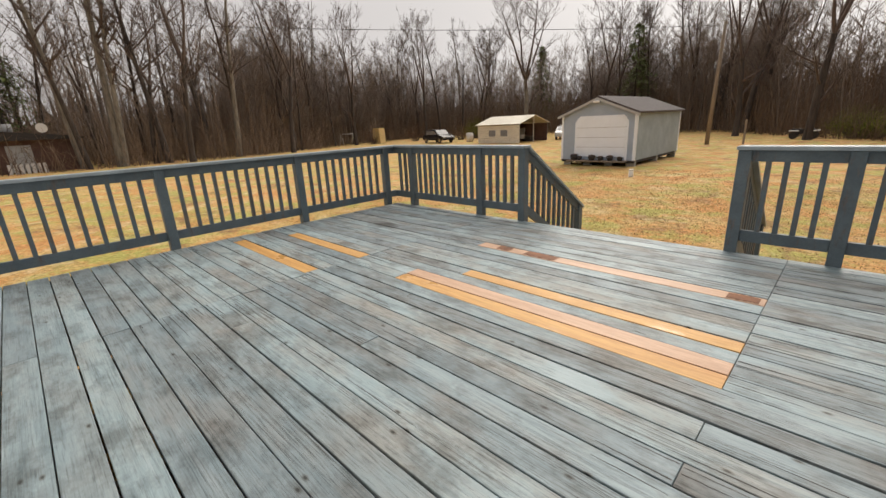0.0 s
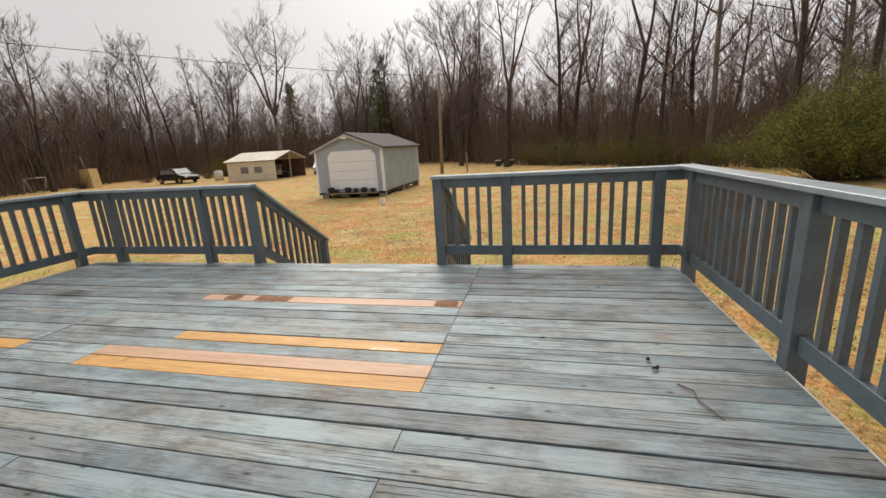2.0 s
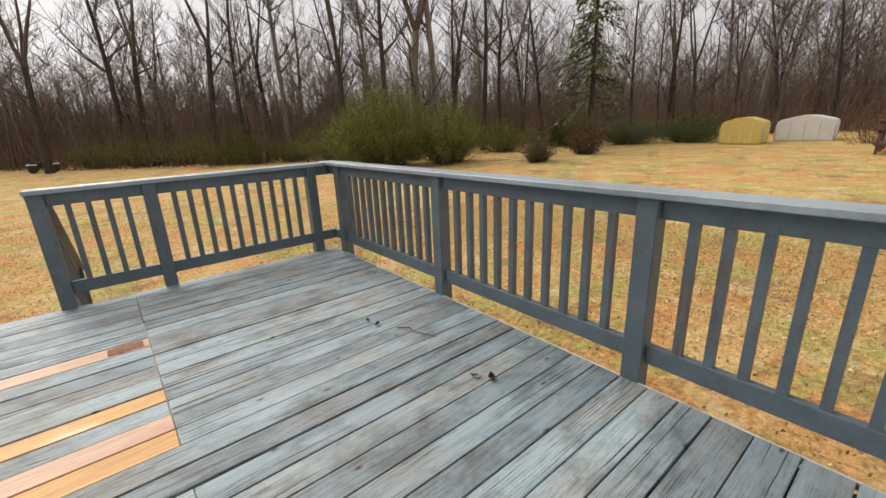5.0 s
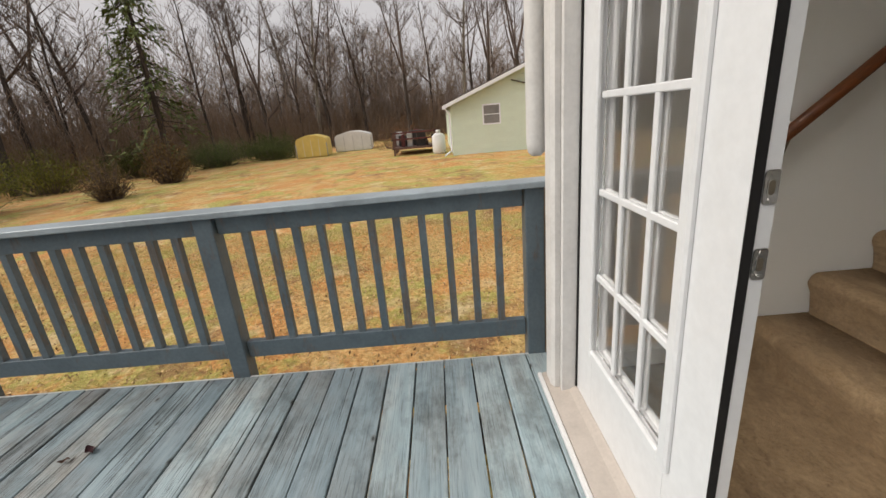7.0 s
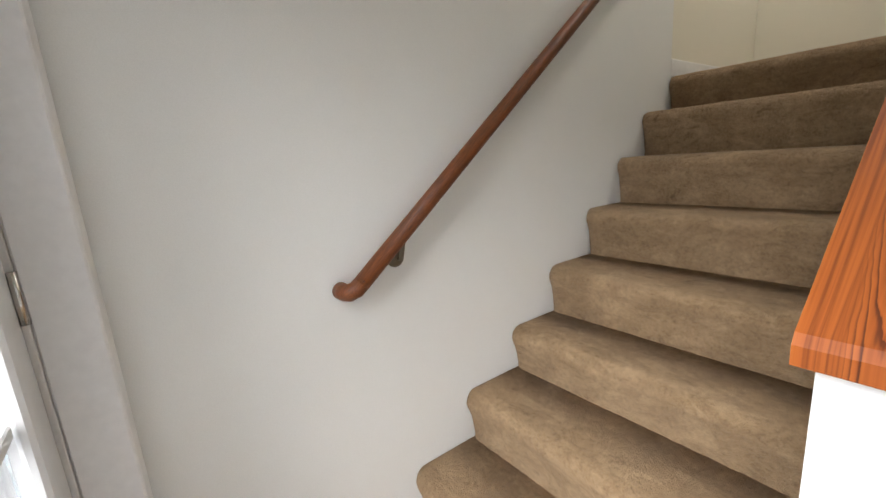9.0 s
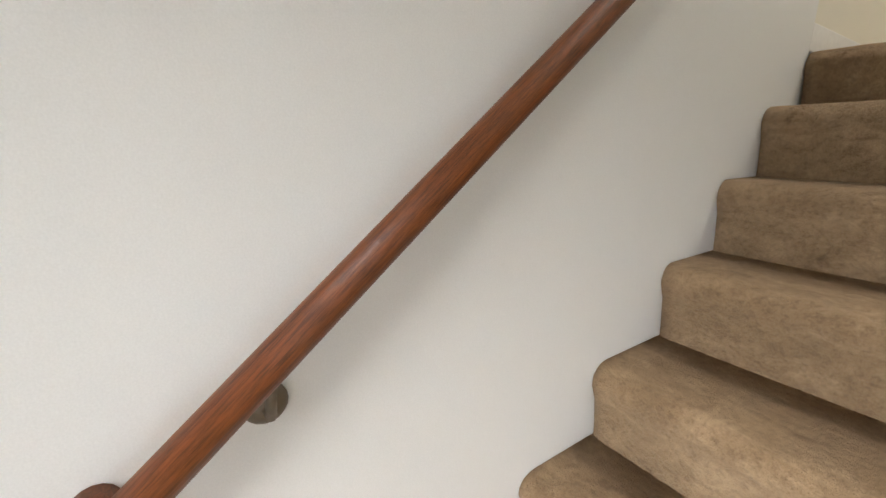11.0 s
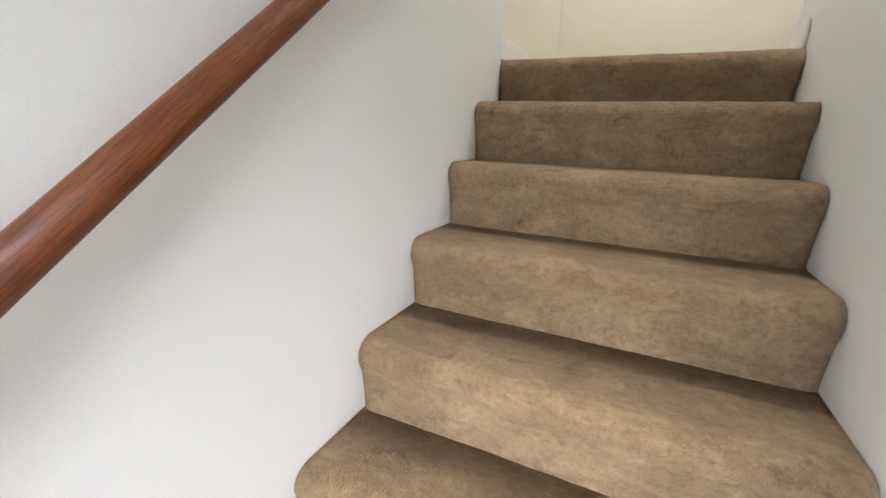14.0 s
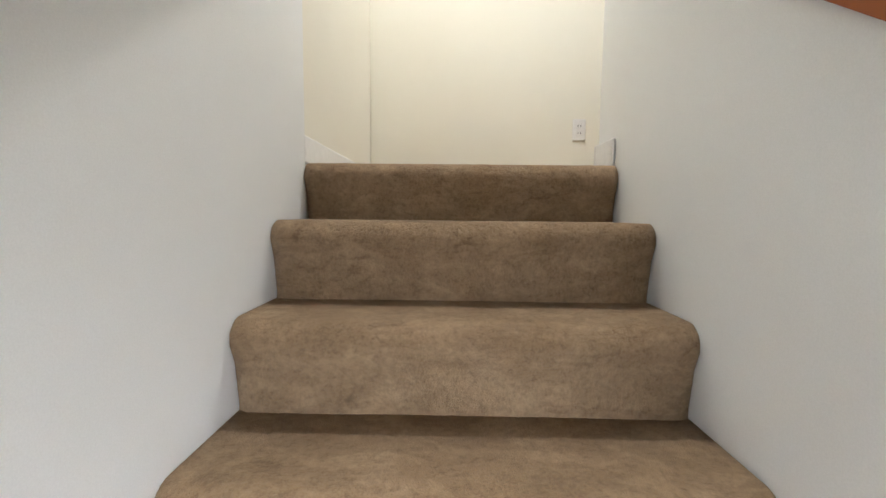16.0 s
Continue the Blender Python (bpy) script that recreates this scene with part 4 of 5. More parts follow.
def build_shed():
    x0, x1, y0, y1 = -12.45, -8.78, 20.66, 26.9
    zf, ze, zr = -0.93, 1.2, 1.93
    p = thing("garage_shed", ((x0 + x1) / 2, y0, zf), "grey-sided garage shed with white roll-up door, raised on blocks", "shed")
    gable_house(p, x0, x1, y0, y1, zf, ze, zr, 'y', SHEDSIDE, MOSS, SHINGLE, 0.16, 0.1)
    part("garage_door", boxed(x0 + 0.82, x1 - 0.45, y0 - 0.03, y0 - 0.002, zf + 0.15, 1.04, 0.01), SHEDWHITE, p, "white roll-up garage door")
    for i in range(1, 4):
        z = zf + 0.15 + i * (1.04 - zf - 0.15) / 4
        part("door_groove", boxed(x0 + 0.83, x1 - 0.46, y0 - 0.034, y0 - 0.031, z - 0.008, z + 0.008), GREY, p)
    # white corner and door trim with clipped upper corners
    for a, b in ((x0 - 0.01, x0 + 0.09), (x1 - 0.09, x1 + 0.01)):
        part("corner_trim", boxed(a, b, y0 - 0.025, y0 - 0.002, zf, ze), SHEDWHITE, p)
    a, b, t = x0 + 0.72, x1 - 0.35, 1.04
    for q in ([(a, zf), (a + 0.09, zf), (a + 0.09, t - 0.22), (a, t - 0.2)], [(b - 0.09, zf), (b, zf), (b, t - 0.2), (b - 0.09, t - 0.22)],
              [(a, t - 0.195), (a + 0.09, t - 0.215), (a + 0.26, t - 0.0), (a + 0.24, t + 0.09)], [(b, t - 0.195), (b - 0.24, t + 0.09), (b - 0.26, t), (b - 0.09, t - 0.215)],
              [(a + 0.245, t + 0.09), (a + 0.265, t), (b - 0.265, t), (b - 0.245, t + 0.09)]):
        part("door_trim", slab(q, 'y', y0 - 0.028, y0 - 0.003), SHEDWHITE, p)
    part("corner_trim", boxed(x1 + 0.001, x1 + 0.025, y0, y0 + 0.1, zf, ze), SHEDWHITE, p)
    part("corner_trim", boxed(x1 + 0.001, x1 + 0.025, y1 - 0.1, y1, zf, ze), SHEDWHITE, p)
    xm = (x0 + x1) / 2
    for s in (-1, 1):
        xe = xm + s * ((x1 - x0) / 2 + 0.17)
        part("fascia", slab([(xm, zr - 0.09), (xe, ze - 0.16), (xe, ze - 0.05), (xm, zr + 0.02)], 'y', y0 - 0.19, y0 - 0.162), GREY, p)
    lampp = part("floodlight", boxed(xm - 0.14, xm + 0.14, y0 - 0.3, y0 - 0.195, zr - 0.22, zr - 0.12, 0.02), PLASTIC, p, "white twin floodlight")
    for i in range(4):
        for j in range(3):
            x, y = x0 + 0.1 + i * (x1 - x0 - 0.5) / 3, y0 + 0.1 + j * 2.9
            part("block", boxed(x, x + 0.4, y, y + 0.2, ground_z(x, y) - 0.08, zf, 0.01), BLOCK, p, "concrete block")
    part("skid", boxed(x0, x1, y0 + 0.02, y0 + 0.1, zf - 0.12, zf - 0.001), DARK, p)
    part("skid", boxed(x1 - 0.15, x1 - 0.02, y0 + 0.1, y1, zf - 0.12, zf - 0.001), DARK, p)
    # things lying before the door
    rng = random.Random(2)
    for i in range(6):
        x = x0 + 0.75 + i * 0.47 + rng.uniform(-0.1, 0.1)
        r = rng.uniform(0.1, 0.17)
        t = thing("garden_planter", (x, y0 - 0.25, zf), "dark round planter on the shed's front ledge", "planter", "planters before the shed")
        part("bowl", tubed([(x, y0 - 0.26, zf), (x, y0 - 0.26, zf + r), (x, y0 - 0.26, zf + 1.6 * r)], [r * 0.8, r * 1.15, r], 10), DARK, t)
        part("soil", tubed([(x, y0 - 0.26, zf + 1.6 * r), (x, y0 - 0.26, zf + 1.75 * r)], [r * 0.9, r * 0.5], 10), BROWN, t)
    solid("ledge_board", boxed(x0 + 0.5, x1 - 0.3, y0 - 0.45, y0 - 0.03, zf - 0.06, zf - 0.002, 0.01), RAW, "weathered plank ledge before the shed door", "ledge")


def build_carport():
    cx0, cx1, cy0, cy1 = -32.9, -27.3, 38.6, 44.2
    z0 = ground_z(cx0, cy0)
    p = thing("carport", ((cx0 + cx1) / 2, cy0, z0), "cream sheet-metal carport with a pitched roof and half-open front", "carport")
    ym = (cy0 + cy1) / 2
    part("roof", slab([(cy0 - 0.2, 0.7), (ym, 1.55), (cy1 + 0.2, 0.7), (cy1 + 0.2, 0.64), (ym, 1.48), (cy0 - 0.2, 0.64)], 'x', cx0 - 0.2, cx1 + 0.2), CREAM, p)
    n = 14
    for i in range(n):
        x = cx0 + (cx1 - cx0) * (i + 0.5) / n
        part("roof_rib", slab([(cy0 - 0.2, 0.703), (ym, 1.553), (ym, 1.58), (cy0 - 0.2, 0.73)], 'x', x - 0.03, x + 0.03), CREAM, p)
    for z in np.arange(z0, 0.55, 0.27):
        part("side_sheet", boxed(cx0, cx1, cy0, cy0 + 0.05, z + 0.008, z + 0.265, 0.01), CREAM, p)
    for x in (cx0 + 1.6, cx0 + 3.2):
        part("window", boxed(x, x + 0.9, cy0 - 0.03, cy0 - 0.002, -0.55, 0.1, 0.02), PANE, p)
    part("back_sheet", boxed(cx0, cx0 + 0.05, cy0 + 0.06, cy1, z0, 0.66), BROWN, p)
    for y in (cy0 + 0.1, ym, cy1):
        part("leg", boxed(cx1 - 0.08, cx1, y - 0.04, y + 0.04, z0, 0.65 if y != ym else 1.47), GREY, p)
    part("side_sheet", boxed(cx0, cx1, cy1 - 0.05, cy1, z0, 0.64), BROWN, p)
    for i, (dx, dy) in enumerate(((-1.4, 1.0), (-2.6, 2.4), (-1.2, 3.6), (-3.4, 3.9))):
        x, y = cx1 + dx, cy0 + dy
        solid("stored_crate", boxed(x - 0.5, x + 0.5, y - 0.4, y + 0.4, z0, z0 + 0.6 + 0.3 * (i % 2), 0.05), DARK, "dark crate stored under the carport", "crate", "stored crates")


def car(name, loc, rz, paint, label, L=4.6, H=1.6):
    p = thing(name, (0, 0, 0), label, "car")
    W = 0.9
    prof = [(-L / 2, 0.35), (-L / 2, 0.8), (-L / 2 + 0.25, 0.98), (-L / 2 + 0.6, 1.0), (-L / 2 + 1.0, H - 0.05), (-L / 2 + 1.5, H), (0.5, H - 0.03), (1.25, 1.02), (L / 2 - 0.25, 0.86), (L / 2, 0.7), (L / 2, 0.35)]
    bm = slab(prof, 'y', -W, W)
    bmesh.ops.bevel(bm, geom=list(bm.edges), offset=0.06, segments=2, affect='EDGES')
    part("body", bm, paint, p)
    for s in (-1, 1):
        part("side_window", slab([(-L / 2 + 0.85, 1.05), (-L / 2 + 1.15, H - 0.12), (0.4, H - 0.14), (1.0, 1.05)], 'y', s * (W + 0.004) - 0.004, s * (W + 0.004) + 0.004), PANE, p)
        for x in (-L / 2 + 0.85, L / 2 - 0.9):
            w = part("wheel", tubed([(x, s * (W - 0.12), 0.33), (x, s * (W + 0.02), 0.33)], 0.33, 18), DARK, p)
            subpart("rim", tubed([(x, s * (W + 0.021), 0.33), (x, s * (W + 0.03), 0.33)], 0.2, 14), STEEL, w)
        part("headlight", boxed(L / 2 - 0.05, L / 2 + 0.012, s * 0.7 - 0.16, s * 0.7 + 0.16, 0.62, 0.76, 0.01), GREY, p)
    part("windscreen", slab([(0.56, H - 0.08), (1.22, 1.07), (1.25, 1.075), (0.6, H - 0.06)], 'y', -W + 0.12, W - 0.12), PANE, p)
    p.matrix_basis = Matrix.Translation(loc) @ Matrix.Rotation(radians(rz), 4, 'Z')


def build_green_house():
    x0, x1, yN, yS = 19.6, 29.0, -0.35, -8.2
    zg = ground_z(20, 0)
    ze, zr = 1.78, 3.35
    ym = (yN + yS) / 2
    p = thing("green_house", (x0, ym, zg), "pale green sided one-storey house with a low gable roof", "house")
    gable_house(p, x0, x1, yS, yN, zg - 0.1, ze, zr, 'x', MINT, MINT, SHINGLE, 0.4, 0.1)
    # lap siding on the gable end
    for i in range(18):
        z = zg + i * 0.24
        if z > zr - 0.3:
            break
        half = (yN - yS) / 2 if z + 0.24 < ze else (yN - yS) / 2 * (zr - z - 0.3) / (zr - ze)
        if half > 0.3:
            part("siding_board", boxed(x0 - 0.024, x0 - 0.002, ym - half, ym + half, z, z + 0.228), MINT, p)
    for s, ye in ((1, yN + 0.42), (-1, yS - 0.42)):
        slope = (zr - ze) / ((yN - yS) / 2)
        part("barge_board", slab([(ym, zr - 0.12), (ye, ze - slope * 0.42 - 0.12), (ye, ze - slope * 0.42 + 0.05), (ym, zr + 0.05)], 'x', x0 - 0.44, x0 - 0.405), SHEDWHITE, p)
    for y in (-2.35, -5.75):
        w = part("window", boxed(x0 - 0.05, x0 - 0.026, y - 0.45, y + 0.45, 0.62, 1.6), SHEDWHITE, p, "white framed sash window")
        subpart("pane", boxed(x0 - 0.058, x0 - 0.051, y - 0.38, y + 0.38, 1.13, 1.53), PANE, w)
        subpart("pane", boxed(x0 - 0.058, x0 - 0.051, y - 0.38, y + 0.38, 0.69, 1.09), PANE, w)
    part("foundation", boxed(x0 - 0.02, x1, yS, yN + 0.01, zg - 0.2, zg + 0.08), BLOCK, p)
    part("downpipe", tubed([(x0 - 0.3, yN + 0.35, ze - 0.15), (x0 - 0.02, yN + 0.08, ze - 0.5), (x0 - 0.03, yN + 0.08, zg + 0.25), (x0 - 0.3, yN + 0.45, zg + 0.06)], 0.045, 8), SHEDWHITE, p, "white downpipe")
    part("meter_cable", tubed([(x0 - 0.06, ym + 0.9, 2.6), (x0 - 0.12, ym + 0.3, 2.42), (x0 - 0.12, ym - 0.3, 2.44), (x0 - 0.06, ym - 0.9, 2.66)], 0.03, 6), DARK, p)
    t = thing("propane_tank", (21.6, 0.35, zg), "upright white propane tank beside the green house", "tank")
    part("tank", tubed([(21.6, 0.35, zg), (21.6, 0.35, zg + 0.12), (21.6, 0.35, zg + 0.95), (21.6, 0.35, zg + 1.08), (21.6, 0.35, zg + 1.12)], [0.3, 0.36, 0.36, 0.22, 0.12], 16), TARP, t)
    part("collar", tubed([(21.6, 0.35, zg + 1.12), (21.6, 0.35, zg + 1.28)], 0.12, 12), TARP, t)
    # back porch with clutter
    d = thing("porch", (23.5, 1.8, zg), "dark wooden back porch crowded with odds and ends", "porch")
    for x in (22.4, 23.6, 24.8):
        for y in (0.5, 2.9):
            part("post", boxed(x - 0.05, x + 0.05, y - 0.05, y + 0.05, zg, zg + 1.3), BROWN, d)
    part("floor", boxed(22.2, 25.0, 0.4, 3.0, zg + 0.35, zg + 0.45), BROWN, d)
    for z in (zg + 0.85, zg + 1.2):
        part("rail", boxed(22.35, 22.42, 0.4, 3.0, z, z + 0.08), MAROON, d)
        part("rail", boxed(22.3, 25.0, 2.92, 2.98, z, z + 0.08), DARK, d)
    rng = random.Random(11)
    for i in range(16):
        x, y = rng.uniform(22.6, 24.8), rng.uniform(0.6, 2.8)
        h, w = rng.uniform(0.25, 0.9), rng.uniform(0.1, 0.3)
        solid("stored_box", boxed(x - w, x + w, y - w, y + w, zg + 0.452, zg + 0.452 + h, 0.03), (DARK, BROWN, DARK, MAROON, GREY)[i % 5], "assorted box stacked on the cluttered porch", "box", "porch clutter")


def tent(name, label, cx, cy, w, l, h, mat, rz):
    z = 0.0
    p = thing(name, (0, 0, 0), label, "tent")
    prof = [(-w / 2, 0), (-w / 2 * 1.0, h * 0.74), (-w / 2 * 0.9, h * 0.84), (-w / 2 * 0.3, h * 0.985), (0, h), (w / 2 * 0.3, h * 0.985), (w / 2 * 0.9, h * 0.84), (w / 2, h * 0.74), (w / 2, 0)]
    bm = slab(prof, 'x', -l / 2, l / 2)
    bmesh.ops.bevel(bm, geom=list(bm.edges), offset=0.05, segments=2, affect='EDGES')
    part("cover", bm, mat, p)
    for y in (-w / 4, 0, w / 4):
        part("seam", boxed(-l / 2 - 0.012, -l / 2 - 0.002, y - 0.015, y + 0.015, 0.05, h * 0.8), GREY if mat is TARP else CREAM, p)
    for y in (-w / 2, w / 2):
        part("pole", tubed([(-l / 2, y, 0), (-l / 2, y, h * 0.62)], 0.03, 8), GREY, p)
    p.matrix_basis = Matrix.Translation((cx, cy, ground_z(cx, cy))) @ Matrix.Rotation(radians(rz), 4, 'Z')


def build_west_house():
    zg = -1.05
    p = thing("brown_house", (-48, 1.5, zg), "low dark brown timber house with grey door and clutter", "house")
    part("wall", boxed(-52, -46.4, -6, 4.6, zg, 1.35), BROWN, p)
    part("roof", slab([(-7, 1.35), (5.2, 1.35), (5.2, 1.5), (-0.8, 2.2), (-7, 1.5)], 'x', -52.6, -45.8), DARK, p)
    part("door", boxed(-46.39, -46.3, 0.6, 2.0, zg + 0.1, 1.0), GREY, p, "grey door panel")
    for i in range(7):
        part("porch_slat", boxed(-45.2, -45.1, 0.4 + i * 0.32, 0.6 + i * 0.32, zg, zg + 0.75), TARP, p)
    part("chimney", tubed([(-48, 1.0, 1.9), (-48, 1.0, 2.6)], 0.35, 10), GREY, p)
    part("dish", tubed([(-46, 2.9, 2.2), (-45.9, 2.9, 2.2)], [0.1, 0.35], 12), TARP, p)


def build_small_yard():
    m = thing("pipe_marker", (-7.48, 16.94, ground_z(-7.5, 17)), "white plastic pipe standing up from the lawn", "pipe")
    z = ground_z(-7.48, 16.94)
    part("pipe", tubed([(-7.48, 16.94, z - 0.05), (-7.48, 16.94, z + 0.26)], 0.085, 14), PLASTIC, m)
    part("cap", tubed([(-7.48, 16.94, z + 0.261), (-7.48, 16.94, z + 0.31)], [0.1, 0.095], 14), PLASTIC, m)
    x, y = -9.7, 37.3
    p = thing("utility_pole", (x, y, -1.3), "tall brown wooden utility pole with a cable", "utility pole")
    part("pole", tubed([(x, y, -1.5), (x + 0.1, y, 3), (x + 0.2, y, 6.95)], [0.15, 0.125, 0.1], 10), RAW, p)
    part("insulator", boxed(x + 0.05, x + 0.35, y - 0.05, y + 0.05, 6.6, 6.72), GREY, p)
    part("post_stub", boxed(x + 2.2, x + 2.32, y, y + 0.12, -1.4, 0.4), RAW, p)
    cab = []
    for k in range(17):
        u = 1.6 * k / 16
        cab.append((x + 0.2 - 22.0 * u, y - 26.6 * u, 6.7 - 0.35 * u + 1.15 * u * u))
    solid("overhead_cable", tubed(cab, 0.015, 5), DARK, "thin black overhead cable from the utility pole", "cable")
    car("parked_van", (-41.0, 40.3, -1.3), -12, CARPAINT, "dark parked car at the wood's edge", 5.0, 1.65)
    car("parked_car", (-30.2, 42.6, -1.3), -60, LIGHTCAR, "silver car parked under the carport", 4.4, 1.45)
    car("parked_car", (-26.2, 46.5, -1.3), -70, LIGHTCAR, "white car parked behind the carport", 4.4, 1.5)
    t = thing("water_tank", (-38.3, 42.3, -1.3), "white plastic tank standing beside the parked car", "tank")
    part("tank", tubed([(-37.3, 42.3, -1.3), (-37.3, 42.3, -0.3), (-37.3, 42.3, -0.2)], [0.45, 0.45, 0.3], 14), TARP, t)
    b = thing("yellow_hopper", (-52, 39, -1.3), "tan upright box with a stick leaning from it", "box")
    part("body", slab([(-52.9, -1.3), (-51.1, -1.3), (-51.3, 0.85), (-52.7, 0.85)], 'y', 38.6, 39.6), TAN, b)
    part("stick", tubed([(-52.3, 39, 0.8), (-52.6, 39, 2.3)], 0.07, 6), RAW, b)
    s = thing("swing_frame", (-54.5, 35.2, -1.3), "white metal swing frame standing on the lawn", "swing set")
    for dx in (0, 1.5):
        for e in (-0.55, 0.55):
            part("leg", tubed([(-56 + dx * 0.6 + e, 35.2 + dx, -1.3), (-56 + dx * 0.6, 35.2 + dx, 0.25)], 0.08, 6), TARP, s)
    part("top_bar", tubed([(-56, 35.2, 0.25), (-56 + 0.9, 36.7, 0.25)], 0.06, 6), TARP, s)
    qx, qy = -4.7, 43.6
    qz = ground_z(qx, qy)
    q = thing("quad_bike", (qx, qy, qz), "dark quad bike with white mudguards parked at the wood's edge", "quad bike")
    part("body", slab([(-0.7, 0.35), (0.75, 0.35), (0.85, 0.62), (0.35, 0.8), (-0.1, 0.72), (-0.75, 0.74)], 'y', -0.22, 0.22), DARK, q).matrix_basis = Matrix.Translation((qx, qy, qz))
    for sx in (-0.58, 0.62):
        for sy in (-0.42, 0.42):
            part("wheel", tubed([(qx + sx, qy + sy - 0.1, qz + 0.27), (qx + sx, qy + sy + 0.1, qz + 0.27)], 0.27, 14), DARK, q)
            part("mudguard", boxed(qx + sx - 0.3, qx + sx + 0.3, qy + sy - 0.14, qy + sy + 0.14, qz + 0.56, qz + 0.64, 0.03), TARP, q, "white plastic mudguard")
    part("handlebar", tubed([(qx + 0.4, qy - 0.38, qz + 1.0), (qx + 0.45, qy, qz + 0.9), (qx + 0.4, qy + 0.38, qz + 1.0)], 0.025, 6), DARK, q)


build_shed()
build_carport()
build_green_house()
build_west_house()
build_small_yard()
tent("yellow_tent", "yellow peaked tarpaulin shelter on the lawn", 28.9, 9.25, 2.1, 2.2, 1.5, YELLOW, 5)
tent("white_tent", "white tarpaulin shelter with a faded blue patch", 32.0, 6.9, 2.7, 2.6, 1.45, TARP, 5)

# ---- trees ----
class Limbs:
    """Collects tapered bars as plain vertex and face lists."""
    def __init__(self):
        self.v, self.f = [], []

    def bar(self, pts, radii, sides):
        start = len(self.v)
        for i, p in enumerate(pts):
            d = (pts[min(i + 1, len(pts) - 1)] - pts[max(i - 1, 0)])
            d.normalize()
            ref = Vector((0, 0, 1)) if abs(d.z) < 0.9 else Vector((1, 0, 0))
            u = d.cross(ref)
            u.normalize()
            w = d.cross(u)
            for k in range(sides):
                a = 2 * math.pi * k / sides
                self.v.append(p + (u * math.cos(a) + w * math.sin(a)) * radii[i])
        for i in range(len(pts) - 1):
            for k in range(sides):
                a, b = start + i * sides + k, start + i * sides + (k + 1) % sides
                self.f.append((a, b, b + sides, a + sides))

    def mesh(self, name, mat):
        return raw_mesh(name, self.v, self.f, mat, True)


def wander(rng, p, d, length, segs, bend, lift):
    pts = [p.copy()]
    for _ in range(segs):
        d = d + Vector((rng.uniform(-bend, bend), rng.uniform(-bend, bend), rng.uniform(-bend, bend) + lift))
        d.normalize()
        p = p + d * (length / segs)
        pts.append(p.copy())
    return pts, d


def bare_tree(seed, height, fork, spread, radius):
    """Trunk mesh and crown mesh of a leafless tree."""
    rng = random.Random(seed)
    trunk, crown = Limbs(), Limbs()
    tops = []
    base = Vector((0, 0, -0.2))
    pts, d = wander(rng, base, Vector((rng.uniform(-0.08, 0.08), rng.uniform(-0.08, 0.08), 1)), height * (0.92 if not fork else 0.4), 8, 0.05, 0.05)
    n = len(pts)
    taper = [radius * (1.25 if i == 0 else (1 - (0.9 if not fork else 0.4) * i / (n - 1))) for i in range(n)]
    trunk.bar(pts, taper, 7)
    main = [(pts, taper)]
    if fork:
        for q in range(fork):
            a = 2 * math.pi * q / fork + rng.uniform(-0.4, 0.4)
            dd = Vector((math.cos(a) * 0.38 * spread, math.sin(a) * 0.38 * spread, 1))
            p2, _ = wander(rng, pts[-1], dd, height * rng.uniform(0.45, 0.6), 7, 0.09, 0.06)
            r2 = [radius * 0.5 * (1 - 0.88 * i / 7) for i in range(8)]
            crown.bar(p2, r2, 5)
            main.append((p2, r2))
    for pts, rad in main:
        count = 20 if pts is main[0][0] and not fork else (4 if pts is main[0][0] else 9)
        for _ in range(count):
            t = rng.uniform(0.32, 0.98) * (len(pts) - 1)
            i = min(int(t), len(pts) - 2)
            p = pts[i].lerp(pts[i + 1], t - i)
            rr = rad[i] * 0.45
            a = rng.uniform(0, 2 * math.pi)
            dd = Vector((math.cos(a), math.sin(a), rng.uniform(0.35, 1.1)))
            dd.normalize()
            ln = height * rng.uniform(0.12, 0.27) * spread * (1.15 - 0.6 * t / len(pts))
            p1, d1 = wander(rng, p, dd, ln, 5, 0.16, 0.10)
            crown.bar(p1, [max(0.012, rr * (1 - 0.85 * k / 5)) for k in range(6)], 4)
            for _ in range(7):
                j = rng.randint(1, 4)
                q = p1[j].lerp(p1[j + 1], rng.random())
                a2 = rng.uniform(0, 2 * math.pi)
                e = (d1 * 0.7 + Vector((math.cos(a2), math.sin(a2), rng.uniform(0.0, 0.9)))).normalized()
                l2 = ln * rng.uniform(0.3, 0.6)
                p3, d3 = wander(rng, q, e, l2, 3, 0.2, 0.10)
                crown.bar(p3, [max(0.010, rr * 0.33 * (1 - 0.7 * k / 3)) for k in range(4)], 3)
                for _ in range(4):
                    k = rng.randint(1, 2)
                    q2 = p3[k].lerp(p3[k + 1], rng.random())
                    e2 = (d3 + Vector((rng.uniform(-1, 1), rng.uniform(-1, 1), rng.uniform(-0.3, 0.9)))).normalized()
                    p4 = [q2, q2 + e2 * l2 * rng.uniform(0.3, 0.6)]
                    crown.bar(p4, [0.010, 0.006], 3)
    return trunk, crown


def tree_proto(name, seed, height, fork, spread, radius, mat, label):
    tr, cr = bare_tree(seed, height, fork, spread, radius)
    t = tagged(new(name), label, "tree", "bare trees at the wood's edge")
    for n, g, m in (("trunk", tr, mat), ("crown", cr, TWIG)):
        ob = new(n, g.mesh(n, m))
        ob.parent = t
    return t


